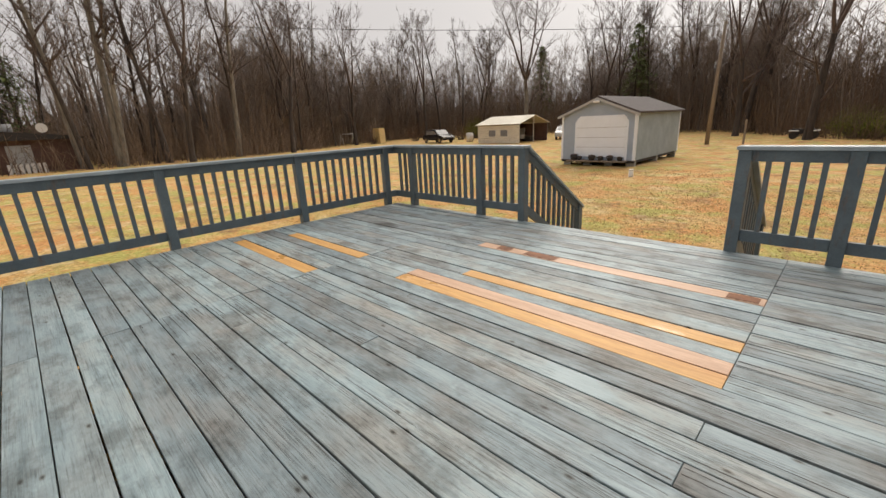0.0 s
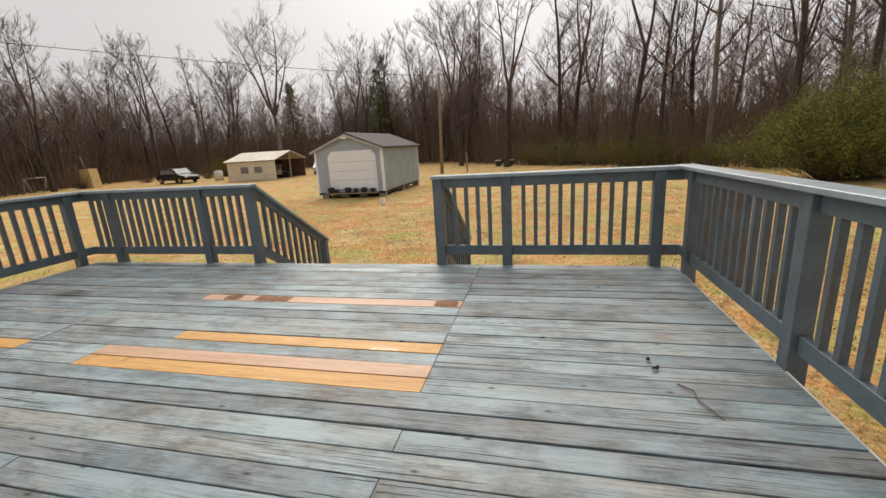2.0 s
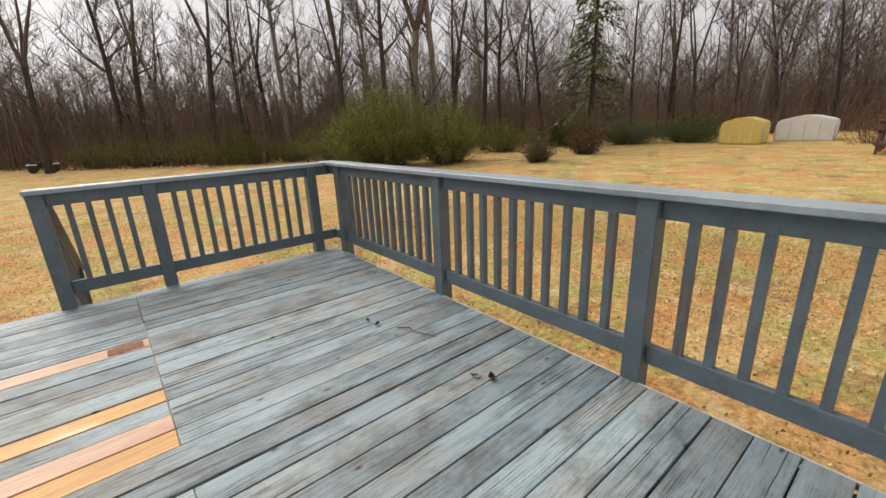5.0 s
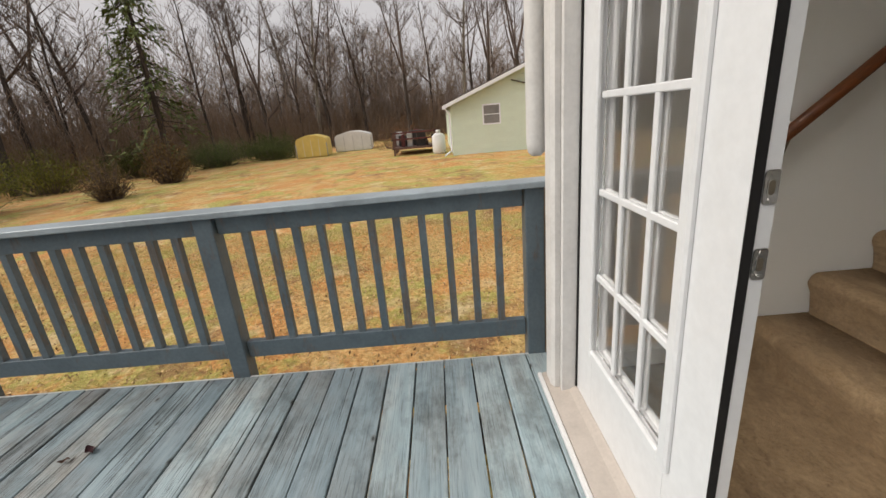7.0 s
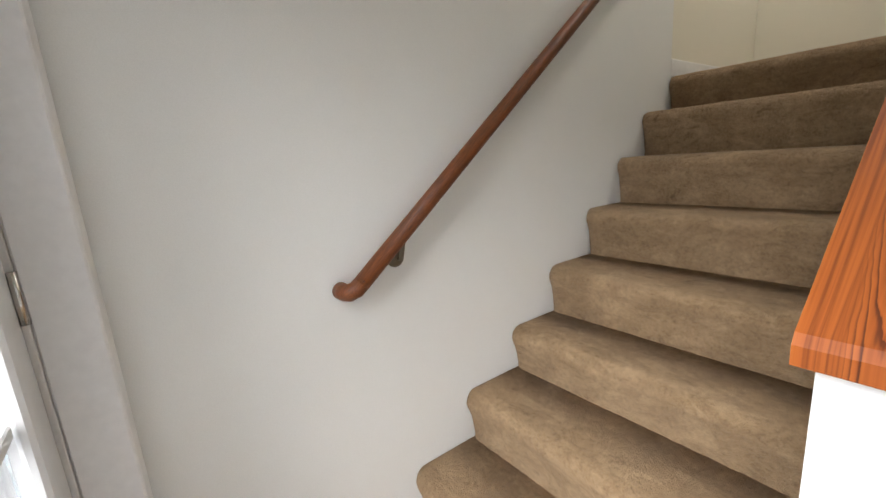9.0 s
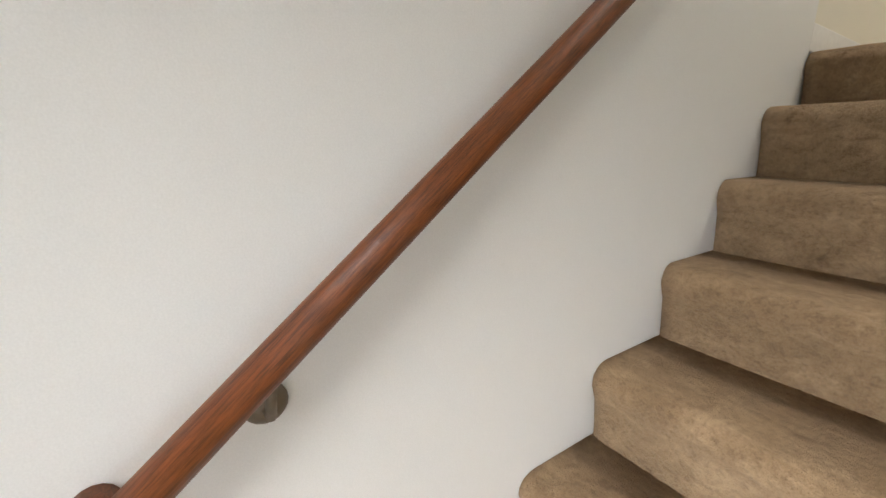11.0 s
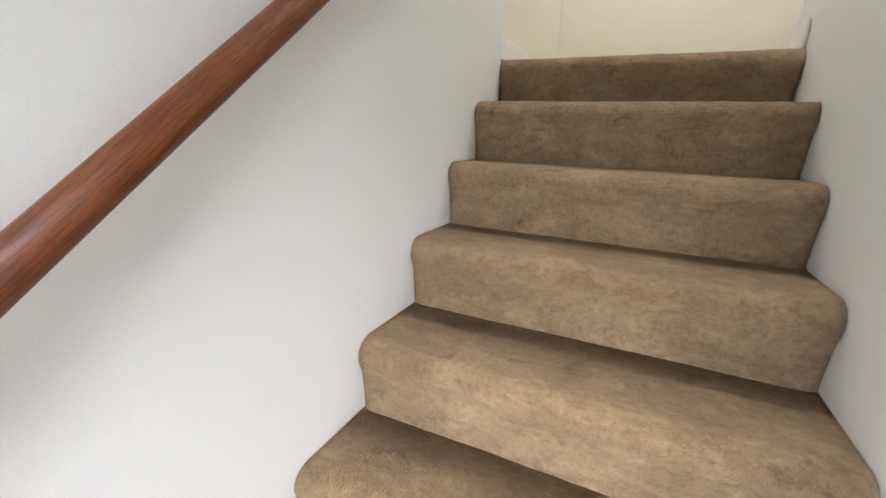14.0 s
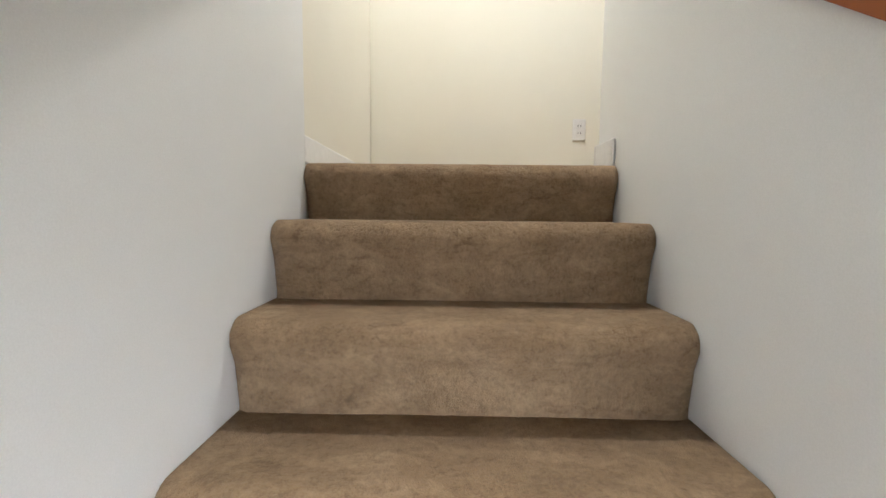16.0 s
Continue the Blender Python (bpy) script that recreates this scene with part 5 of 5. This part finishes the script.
def conifer(name, height, width, seed, label):
    rng = random.Random(seed)
    t = tagged(new(name), label, "tree", "evergreens in the wood")
    tr, v, f = Limbs(), [], []
    tr.bar([Vector((0, 0, -0.2)), Vector((0.05, 0, height * 0.5)), Vector((0, 0, height))], [0.2, 0.12, 0.02], 7)
    for i in range(165):
        s = rng.random() ** 0.8
        z = height * (0.12 + 0.88 * s)
        r = width * (1 - s) ** 0.8 * rng.uniform(0.6, 1.05) + 0.3
        a = rng.uniform(0, 2 * math.pi)
        tip = Vector((math.cos(a) * r, math.sin(a) * r, z - r * rng.uniform(0.1, 0.55)))
        root = Vector((0, 0, z))
        tr.bar([root, tip], [0.025, 0.006], 3)
        for _ in range(24):
            c = root.lerp(tip, rng.uniform(0.25, 1.0)) + Vector([rng.gauss(0, 0.12) for _ in range(3)])
            d = Vector((math.cos(a) + rng.uniform(-0.8, 0.8), math.sin(a) + rng.uniform(-0.8, 0.8), rng.uniform(-0.9, 0.2))).normalized() * rng.uniform(0.2, 0.42)
            w = Vector((-d.y, d.x, rng.uniform(-0.1, 0.1))) * 0.26
            k = len(v)
            v += [c - w, c + w, c + d]
            f.append((k, k + 1, k + 2))
    ob = new("trunk", tr.mesh("trunk", BARK))
    ob.parent = t
    ob = new("crown", raw_mesh("crown", v, f, NEEDLE))
    ob.parent = t
    return t


def shrub(name, w, h, seed, mat, label, leaves=5000, stems=60, group="shrubs by the wood"):
    rng = random.Random(seed)
    t = tagged(new(name), label, "shrub", group)
    st, v, f = Limbs(), [], []
    tips = []
    for _ in range(stems):
        a, r = rng.uniform(0, 2 * math.pi), rng.random() ** 0.6
        tip = Vector((math.cos(a) * r * w, math.sin(a) * r * w * 0.8, h * (0.3 + 0.55 * rng.random() + 0.35 * rng.random() ** 3) * math.sqrt(max(0.05, 1 - 0.75 * r * r))))
        p, _ = wander(rng, Vector((math.cos(a) * r * w * 0.25, math.sin(a) * r * w * 0.25, -0.1)), tip.normalized(), tip.length, 4, 0.12, 0.04)
        st.bar(p, [0.02, 0.016, 0.012, 0.009, 0.004], 3)
        tips.append(p)
    for _ in range(leaves):
        p = rng.choice(tips)
        j = rng.choice((1, 2, 2, 3, 3, 3))
        c = p[j].lerp(p[j + 1], rng.random()) + Vector([rng.gauss(0, 0.11 * w ** 0.5) for _ in range(3)])
        if c.z < 0.02:
            c.z = rng.uniform(0.02, 0.4)
        d = Vector((rng.uniform(-1, 1), rng.uniform(-1, 1), rng.uniform(-0.2, 1))).normalized() * rng.uniform(0.04, 0.12)
        u = d.orthogonal().normalized() * d.length * 0.2
        k = len(v)
        v += [c - u, c + u, c + d]
        f.append((k, k + 1, k + 2))
    ob = new("stem_clump", st.mesh("stem_clump", TWIG))
    ob.parent = t
    ob = new("leaves", raw_mesh("leaves", v, f, mat))
    ob.parent = t
    return t


EDGE = [(-45, -8), (-44.5, 7), (-46, 19), (-53, 31), (-60, 54), (-32, 64), (-13, 58), (-3, 44), (6, 34), (15, 26.5), (28, 22), (37, 15), (43, 4), (46, -12)]


def along_edge(s):
    """A plan point on the wood's edge, s from 0 to 1, and the way outwards."""
    t = s * (len(EDGE) - 1)
    i = min(int(t), len(EDGE) - 2)
    a, b = Vector(EDGE[i]), Vector(EDGE[i + 1])
    p = a.lerp(b, t - i)
    return p, (p - Vector((-2, 5))).normalized()


def build_woods():
    rng = random.Random(21)
    protos = [tree_proto("bare_tree", 31 + i, hgt, fk, sp, rad, m, lab) for i, (hgt, fk, sp, rad, m, lab) in enumerate((
        (16, 0, 0.85, 0.20, BARK, "tall slender leafless tree with grey-brown bark"),
        (15, 3, 1.0, 0.26, BARK, "leafless forked tree with spreading crown"),
        (17, 2, 0.9, 0.24, BARK, "tall leafless twin-stemmed tree"),
        (13, 0, 0.8, 0.14, BARK, "thin leafless young tree"),
        (16, 4, 1.25, 0.32, PALEBARK, "broad leafless tree with pale bark"),
        (18, 0, 0.7, 0.22, PALEBARK, "straight leafless tree with pale bark"),
        (14, 2, 0.8, 0.17, BARK, "dark leafless forked tree")))]
    spots = []
    # trees that stand out singly
    for x, y, k, s, rz in ((-34.5, 50.8, 4, 1.0, 65), (-28.7, 60.9, 2, 1.0, 336), (-22.8, 63.3, 0, 0.95, 315), (-9.9, 48.1, 1, 0.95, 260), (-4.3, 41.8, 1, 1.0, 91), (0.5, 43.9, 0, 1.1, 70),
                           (1.7, 41.8, 2, 1.0, 275), (6.1, 39.2, 2, 1.1, 5), (7.8, 36.8, 0, 1.0, 230), (10.3, 33.9, 5, 1.0, 14), (13.2, 30.4, 2, 1.0, 40), (14.2, 25.8, 0, 1.05, 224), (13.6, 22.2, 4, 0.95, 205),
                           (14.7, 20.7, 5, 1.0, 90), (20.5, 23.1, 0, 0.95, 40), (20.8, 26.5, 3, 1.0, 140), (25.2, 25.9, 0, 1.0, 200), (29.1, 24.3, 0, 0.9, 280), (34.7, 19.2, 3, 1.0, 60), (38.3, 15.9, 1, 0.8, 140),
                           (41.6, 12.2, 5, 0.85, 220), (42.9, 11.1, 2, 0.9, 65), (43.6, 7.5, 0, 0.8, 310), (40.1, 2.8, 1, 0.85, 215), (41.0, -2.4, 5, 0.9, 150), (44.7, -5.7, 1, 0.95, 220), (42.2, -8.3, 1, 1.0, 115),
                           (43.2, -12.4, 0, 1.0, 40), (-51.0, 16.3, 0, 1.0, 60), (-48.3, 18.1, 0, 1.05, 130), (-46.3, 22.8, 2, 1.0, 75), (-52.7, 35.6, 1, 1.0, 40), (-49.3, 46.2, 1, 1.0, 5), (-44.4, 7.2, 5, 1.0, 30),
                           (-44.3, 4.9, 0, 0.95, 80), (-43.5, 12, 2, 1.0, 10), (-44.5, 7.0, 5, 1.35, 75), (-45.8, 4.8, 5, 1.15, 200), (-45.3, 10.6, 0, 1.2, 20)):
        spots.append((x, y, k, s, rz))
    for _ in range(112):
        s = rng.uniform(0, 0.5) if rng.random() < 0.62 else rng.uniform(0.5, 1)
        p, out = along_edge(s)
        q = p + out * (rng.random() ** 1.2 * 22 + (0.5 if s < 0.5 else 5))
        spots.append((q.x, q.y, rng.choice((0, 0, 1, 2, 3, 3, 5, 6)), rng.uniform(0.8, 1.15) * (1.0 if s < 0.5 else 0.9), rng.uniform(0, 360)))
    used = set()
    for x, y, k, s, rz in spots:
        m = Matrix.Translation((x, y, ground_z(x, y) - 0.05)) @ Matrix.Rotation(radians(rz), 4, 'Z')
        if k not in used:
            used.add(k)
            protos[k].matrix_basis = m
            t = protos[k]
        else:
            t = copy_thing(protos[k], m)
        t.scale = (s * 1.1, s * 1.1, s * 1.22)
    # evergreens
    pine = conifer("pine_tree", 13.5, 3.9, 5, "tall dark green pine among bare trees")
    cedar = conifer("cedar_tree", 9.5, 2.9, 6, "drooping dark green cedar at the wood's edge")
    pine.matrix_basis = Matrix.Translation((-24.2, 61, -1.35))
    cedar.matrix_basis = Matrix.Translation((23.9, 16.6, -0.95))
    cedar.scale = (1.0, 1.0, 1.5)
    for x, y, rz in ((-52, 1, 20),):
        copy_thing(pine, Matrix.Translation((x, y, -1.2)) @ Matrix.Rotation(radians(rz), 4, 'Z'))
    for x, y, rz in ((-44, 70, 10),):
        copy_thing(cedar, Matrix.Translation((x, y, -1.2)) @ Matrix.Rotation(radians(rz), 4, 'Z'))
    # far woods: many thin bare trees, one mass
    far = Limbs()
    for _ in range(3000):
        west = rng.random() < 0.68
        s = rng.choice((rng.uniform(0.0, 0.52), rng.uniform(0.14, 0.5), rng.uniform(0.14, 0.5))) if west else rng.uniform(0.52, 1)
        p, out = along_edge(s)
        q = p + out * rng.uniform(3, 32 if west else 42)
        h = rng.uniform(7, 15) if west else rng.uniform(5, 14)
        b = Vector((q.x, q.y, ground_z(q.x, q.y) - 0.2))
        pts, d = wander(rng, b, Vector((rng.uniform(-0.12, 0.12), rng.uniform(-0.12, 0.12), 1)), h, 4, 0.07, 0.04)
        r = rng.uniform(0.04, 0.11) if west else rng.uniform(0.03, 0.07)
        far.bar(pts, [r, r * 0.8, r * 0.6, r * 0.35, 0.015], 4)
        for _ in range(18):
            t = rng.uniform(0.8, 3.95)
            i = int(t)
            c = pts[i].lerp(pts[i + 1], t - i)
            a = rng.uniform(0, 2 * math.pi)
            e = Vector((math.cos(a), math.sin(a), rng.uniform(0.5, 1.4))).normalized()
            e2 = c + e * rng.uniform(0.8, 2.4)
            far.bar([c, e2], [0.03, 0.012], 3)
            for _ in range(2):
                far.bar([c.lerp(e2, rng.uniform(0.3, 0.9)), e2 + Vector((rng.uniform(-0.9, 0.9), rng.uniform(-0.9, 0.9), rng.uniform(0, 1.0)))], [0.018, 0.009], 3)
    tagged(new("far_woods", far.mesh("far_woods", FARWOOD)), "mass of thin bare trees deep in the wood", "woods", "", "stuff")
    # thicket: short crowded stems behind the edge
    th = Limbs()
    for _ in range(9000):
        west = rng.random() < 0.7
        s = rng.choice((rng.uniform(0.0, 0.54), rng.uniform(0.14, 0.5))) if west else rng.uniform(0.54, 1)
        p, out = along_edge(s)
        q = p + out * rng.uniform(2, 34)
        b = Vector((q.x, q.y, ground_z(q.x, q.y) - 0.1))
        h = rng.uniform(3, 7) if west else rng.uniform(2.5, 6.5)
        e = b + Vector((rng.gauss(0, 0.5), rng.gauss(0, 0.5), h))
        th.bar([b, b.lerp(e, 0.5) + Vector((rng.gauss(0, 0.2), rng.gauss(0, 0.2), 0)), e], [0.055, 0.04, 0.012], 3)
        for _ in range(6):
            c = b.lerp(e, rng.uniform(0.25, 0.97))
            th.bar([c, c + Vector((rng.gauss(0, 0.6), rng.gauss(0, 0.6), rng.uniform(0.3, 1.6)))], [0.022, 0.008], 3)
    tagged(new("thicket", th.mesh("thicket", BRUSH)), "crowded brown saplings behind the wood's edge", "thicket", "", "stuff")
    # undergrowth along the edge
    br, v, f = Limbs(), [], []
    for _ in range(8500):
        p, out = along_edge(rng.random())
        q = p + out * rng.uniform(-1.5, 14)
        b = Vector((q.x, q.y, ground_z(q.x, q.y) - 0.05))
        h = rng.uniform(0.8, 4.6) * rng.uniform(0.5, 1.0)
        e = b + Vector((rng.gauss(0, 0.5), rng.gauss(0, 0.5), h))
        br.bar([b, b.lerp(e, 0.5) + Vector((rng.gauss(0, 0.15), rng.gauss(0, 0.15), 0)), e], [0.03, 0.02, 0.006], 3)
        for _ in range(3):
            c = b.lerp(e, rng.uniform(0.3, 0.95))
            br.bar([c, c + Vector((rng.gauss(0, 0.5), rng.gauss(0, 0.5), rng.uniform(0.1, 0.8)))], [0.012, 0.005], 3)
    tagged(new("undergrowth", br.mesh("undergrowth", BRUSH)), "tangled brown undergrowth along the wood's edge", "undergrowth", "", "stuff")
    # distance: brown wooded rise behind the trees
    bm = bmesh.new()
    low, high = [], []
    count = 1500
    for i in range(count + 1):
        p, out = along_edge(i / count)
        west = max(0.0, min(1.0, (0.58 - i / count) / 0.12))
        q = p + out * (55 - 18 * west)
        h = 3.2 + 0.6 * west + (1.6 + 0.4 * west) * noise.noise((i * 0.018, 0, 0)) + 1.2 * noise.noise((i * 0.08, 3, 0)) + rng.random() ** 2 * (4.0 + 1.5 * west)
        low.append(bm.verts.new((q.x, q.y, -2)))
        high.append(bm.verts.new((q.x, q.y, h)))
    for i in range(count):
        bm.faces.new((low[i], low[i + 1], high[i + 1], high[i]))
    solid("backdrop", bm, RISE, "distant brown wooded rise", "backdrop", "", "structure")
    # shrubs
    big = shrub("green_shrub", 2.9, 4.7, 3, SHRUB, "large olive-green leafy shrub at the lawn's edge", 72000, 420)
    big.matrix_basis = Matrix.Translation((10.2, 20.2, -1.1))
    big.scale = (0.88, 0.88, 1.06)
    side = shrub("green_shrub", 2.1, 2.9, 4, SHRUB, "olive-green leafy shrub leaning over the lawn", 24000, 160)
    side.matrix_basis = Matrix.Translation((13.2, 18.4, -1.05))
    side.scale = (1.0, 1.0, 1.3)
    thin = shrub("evergreen_thicket", 2.2, 2.6, 23, SHRUB, "thin olive-green shrub growing under the bare trees", 9000, 110)
    thin.matrix_basis = Matrix.Translation((-1.2, 43.5, -1.3))
    for i, (x, y, k) in enumerate(((1.6, 41.0, 1.2), (4.0, 38.6, 1.0), (6.0, 35.0, 1.25), (7.4, 33.0, 0.7), (9.6, 31.6, 0.8), (11.5, 27.6, 1.3), (13.6, 25.8, 1.4), (17.5, 24.2, 1.2), (19.8, 20.6, 1.0),
                                   (-43, 50.5, 1.3), (-40.5, 52, 1.1))):
        c = copy_thing(thin, Matrix.Translation((x, y, ground_z(x, y) - 0.03)) @ Matrix.Rotation(i * 1.3, 4, 'Z'))
        c.scale = (k, k, k)
    small = shrub("brown_shrub", 1.0, 2.1, 8, RUSSET, "small rounded brown shrub on the lawn", 4200, 150)
    small.matrix_basis = Matrix.Translation((15.3, 14.1, -0.96))
    copy_thing(small, Matrix.Translation((19.8, 14.3, -0.92)) @ Matrix.Rotation(1.0, 4, 'Z')).scale = (1.25, 1.25, 1.45)
    hedge = shrub("green_hedge", 2.4, 2.1, 13, HEDGE, "low dark green hedge bush at the wood's edge", 18000, 120)
    hedge.matrix_basis = Matrix.Translation((27.6, 15.6, -0.85))
    copy_thing(hedge, Matrix.Translation((29.8, 12.6, -0.85)) @ Matrix.Rotation(0.8, 4, 'Z'))
    copy_thing(hedge, Matrix.Translation((25.0, 19.2, -0.9)) @ Matrix.Rotation(2.0, 4, 'Z'))
    oak = shrub("brown_bush", 1.6, 3.0, 17, DRYLEAF, "young tree still holding russet leaves", 1600, 60)
    for i, (x, y) in enumerate(((-62, 36), (-50, 44.5), (-43, 47), (-57, 33), (37.5, 3.5), (26, 24), (28.5, 3.4), (-42, 52), (-52, 38))):
        if i == 0:
            oak.matrix_basis = Matrix.Translation((x, y, -1.3))
        else:
            copy_thing(oak, Matrix.Translation((x, y, -1.2)) @ Matrix.Rotation(i, 4, 'Z'))


build_woods()


def build_grass():
    rng = random.Random(77)
    v, f = [], []
    for _ in range(150000):
        if rng.random() < 0.6:
            x, y = rng.uniform(0.1, 7), rng.uniform(-2, 9)
        else:
            x, y = rng.uniform(-12, 4), rng.uniform(4.9, 16)
        z = ground_z(x, y)
        h = rng.uniform(0.015, 0.055)
        a = rng.uniform(0, 6.283)
        d = Vector((math.cos(a), math.sin(a), 0)) * rng.uniform(0.0025, 0.006)
        tip = Vector((x + rng.gauss(0, 0.05), y + rng.gauss(0, 0.05), z + h))
        k = len(v)
        v += [Vector((x, y, z)) - d, Vector((x, y, z)) + d, tip]
        f.append((k, k + 1, k + 2))
    tagged(new("grass", raw_mesh("grass", v, f, DRYGRASS)), "dry straw-coloured grass blades on the lawn", "grass", "", "stuff")


build_grass()


# ---- litter on the lawn and the deck ----
def build_litter():
    rng = random.Random(91)
    v, f = [], []
    for _ in range(46000):
        if rng.random() < 0.5:
            x, y = rng.uniform(0.1, 10), rng.uniform(-3, 10)
        else:
            x, y = rng.uniform(-14, 6), rng.uniform(5.0, 20)
        z = ground_z(x, y) + 0.012 + 0.05 * noise.noise((x * 0.2, y * 0.2, 0))
        r = rng.uniform(0.006, 0.022)
        a = rng.uniform(0, 6.283)
        c, s = math.cos(a) * r, math.sin(a) * r
        t = rng.uniform(0.0, 0.03)
        k = len(v)
        v += [(x + c, y + s, z + t), (x - s * 0.6, y + c * 0.6, z + 0.02), (x - c, y - s, z), (x + s * 0.6, y - c * 0.6, z + 0.004)]
        f.append((k, k + 1, k + 2, k + 3))
    tagged(new("fallen_leaves", raw_mesh("fallen_leaves", v, f, LITTER)), "brown and straw-coloured leaves scattered over the lawn", "leaves", "", "stuff")


def curled_leaf(x, y, size, rz, mat, label):
    bm = bmesh.new()
    rows = []
    for i in range(7):
        u = i / 6 - 0.5
        w = size * 0.28 * math.cos(u * math.pi) + 0.001
        rows.append([bm.verts.new((u * size, q * w, 0.004 + 0.35 * size * (abs(q) ** 2) * 0.3 + 0.10 * size * math.sin(i * 1.3))) for q in (-1, -0.4, 0.3, 1)])
    for a, b in zip(rows, rows[1:]):
        for q in range(3):
            bm.faces.new((a[q], a[q + 1], b[q + 1], b[q]))
    bmesh.ops.solidify(bm, geom=list(bm.faces), thickness=0.0012)
    ob = solid("dead_leaf", bm, mat, label, "leaf", "leaves on the deck")
    ob.matrix_basis = Matrix.Translation((x, y, 0.004)) @ Matrix.Rotation(radians(rz), 4, 'Z')


build_litter()
curled_leaf(-0.585, 2.905, 0.05, 40, DEEPLEAF, "small dark red curled leaf on the planks")
curled_leaf(-0.60, 2.99, 0.04, 80, DEEPLEAF, "tiny dark curled leaf bit on the planks")
curled_leaf(-0.47, 2.03, 0.065, 55, DEEPLEAF, "dark purple-brown curled leaf on the planks")
curled_leaf(-0.52, 2.10, 0.04, 120, BROWN, "small brown leaf stalk on the planks")
curled_leaf(-0.71, 4.08, 0.03, 10, BLUE, "tiny blue scrap on the planks")
tw = [(-0.52, 2.78, 0.006), (-0.47, 2.72, 0.012), (-0.475, 2.66, 0.008), (-0.45, 2.6, 0.010), (-0.42, 2.53, 0.006)]
solid("dry_twig", tubed(tw, [0.004, 0.0035, 0.003, 0.0025, 0.0015], 6), BROWN, "thin crooked brown twig lying on the planks", "twig")


def rot_patch(x0, x1, y0, y1, seed):
    rng = random.Random(seed)
    pts = []
    n = 16
    for i in range(n):
        x = x0 + (x1 - x0) * i / (n - 1)
        pts.append((x, y0 + (y1 - y0) * rng.uniform(0.0, 0.2)))
    for i in range(n - 1, -1, -1):
        x = x0 + (x1 - x0) * i / (n - 1)
        pts.append((x, y1 - (y1 - y0) * rng.uniform(0.0, 0.2)))
    solid("rot_patch", slab(pts, 'z', 0.0042, 0.0056), ROT, "rotted red-brown patch in a pine board", "stain", "rotted patches")


by0, by1 = board_y(26) + 0.01, board_y(27) - 0.01
rot_patch(-3.42, -3.12, by0, by1, 1)
rot_patch(-3.72, -3.58, by0, by1, 2)
rot_patch(-1.90, -1.73, by0, by1, 3)


# ---- splits along the grain of old planks; dark inlays paint their shaded depth ----
SPLIT = plain("dark_wood_split", (0.035, 0.03, 0.026), 0.9, 0, 0.3, 30, 90, 0.2)


def build_splits():
    rng = random.Random(12)
    planks = [ob for ob in bpy.data.objects if ob.name.startswith("plank") and ob.data.materials[0] is DECK]
    for ob in planks:
        xs = [v.co.x for v in ob.data.vertices]
        ys = [v.co.y for v in ob.data.vertices]
        x0, x1, w = min(xs), max(xs), max(ys) - min(ys)
        top = max(v.co.z for v in ob.data.vertices)
        near = ob.matrix_basis.translation.y
        if near < 0.9:
            continue
        for _ in range(rng.choice((1, 2, 3, 4, 5, 6))):
            ln = rng.uniform(0.06, 0.8) * rng.uniform(0.4, 1.0)
            where = rng.random()
            a = x0 + 0.006 if where < 0.4 else (x1 - 0.006 - ln if where < 0.6 else rng.uniform(x0 + 0.05, max(x0 + 0.06, x1 - ln - 0.05)))
            if a + ln > x1 - 0.004:
                continue
            y = rng.uniform(-0.4, 0.4) * w
            half = rng.uniform(0.0008, 0.0022)
            drift = rng.uniform(-0.006, 0.006)
            n = 8
            up, down = [], []
            for i in range(n + 1):
                f = i / n
                t = half * (1 - f) ** 0.5 if where < 0.4 else (half * f ** 0.5 if where < 0.6 else half * math.sin(math.pi * f))
                c = y + drift * f + rng.uniform(-0.0012, 0.0012)
                up.append((a + ln * f, c + t + 0.0003))
                down.append((a + ln * f, c - t - 0.0003))
            sp = new("split", mesh_of("split", slab(up + down[::-1], 'z', top - 0.002, top + 0.0006), SPLIT))
            sp.parent = ob


build_splits()
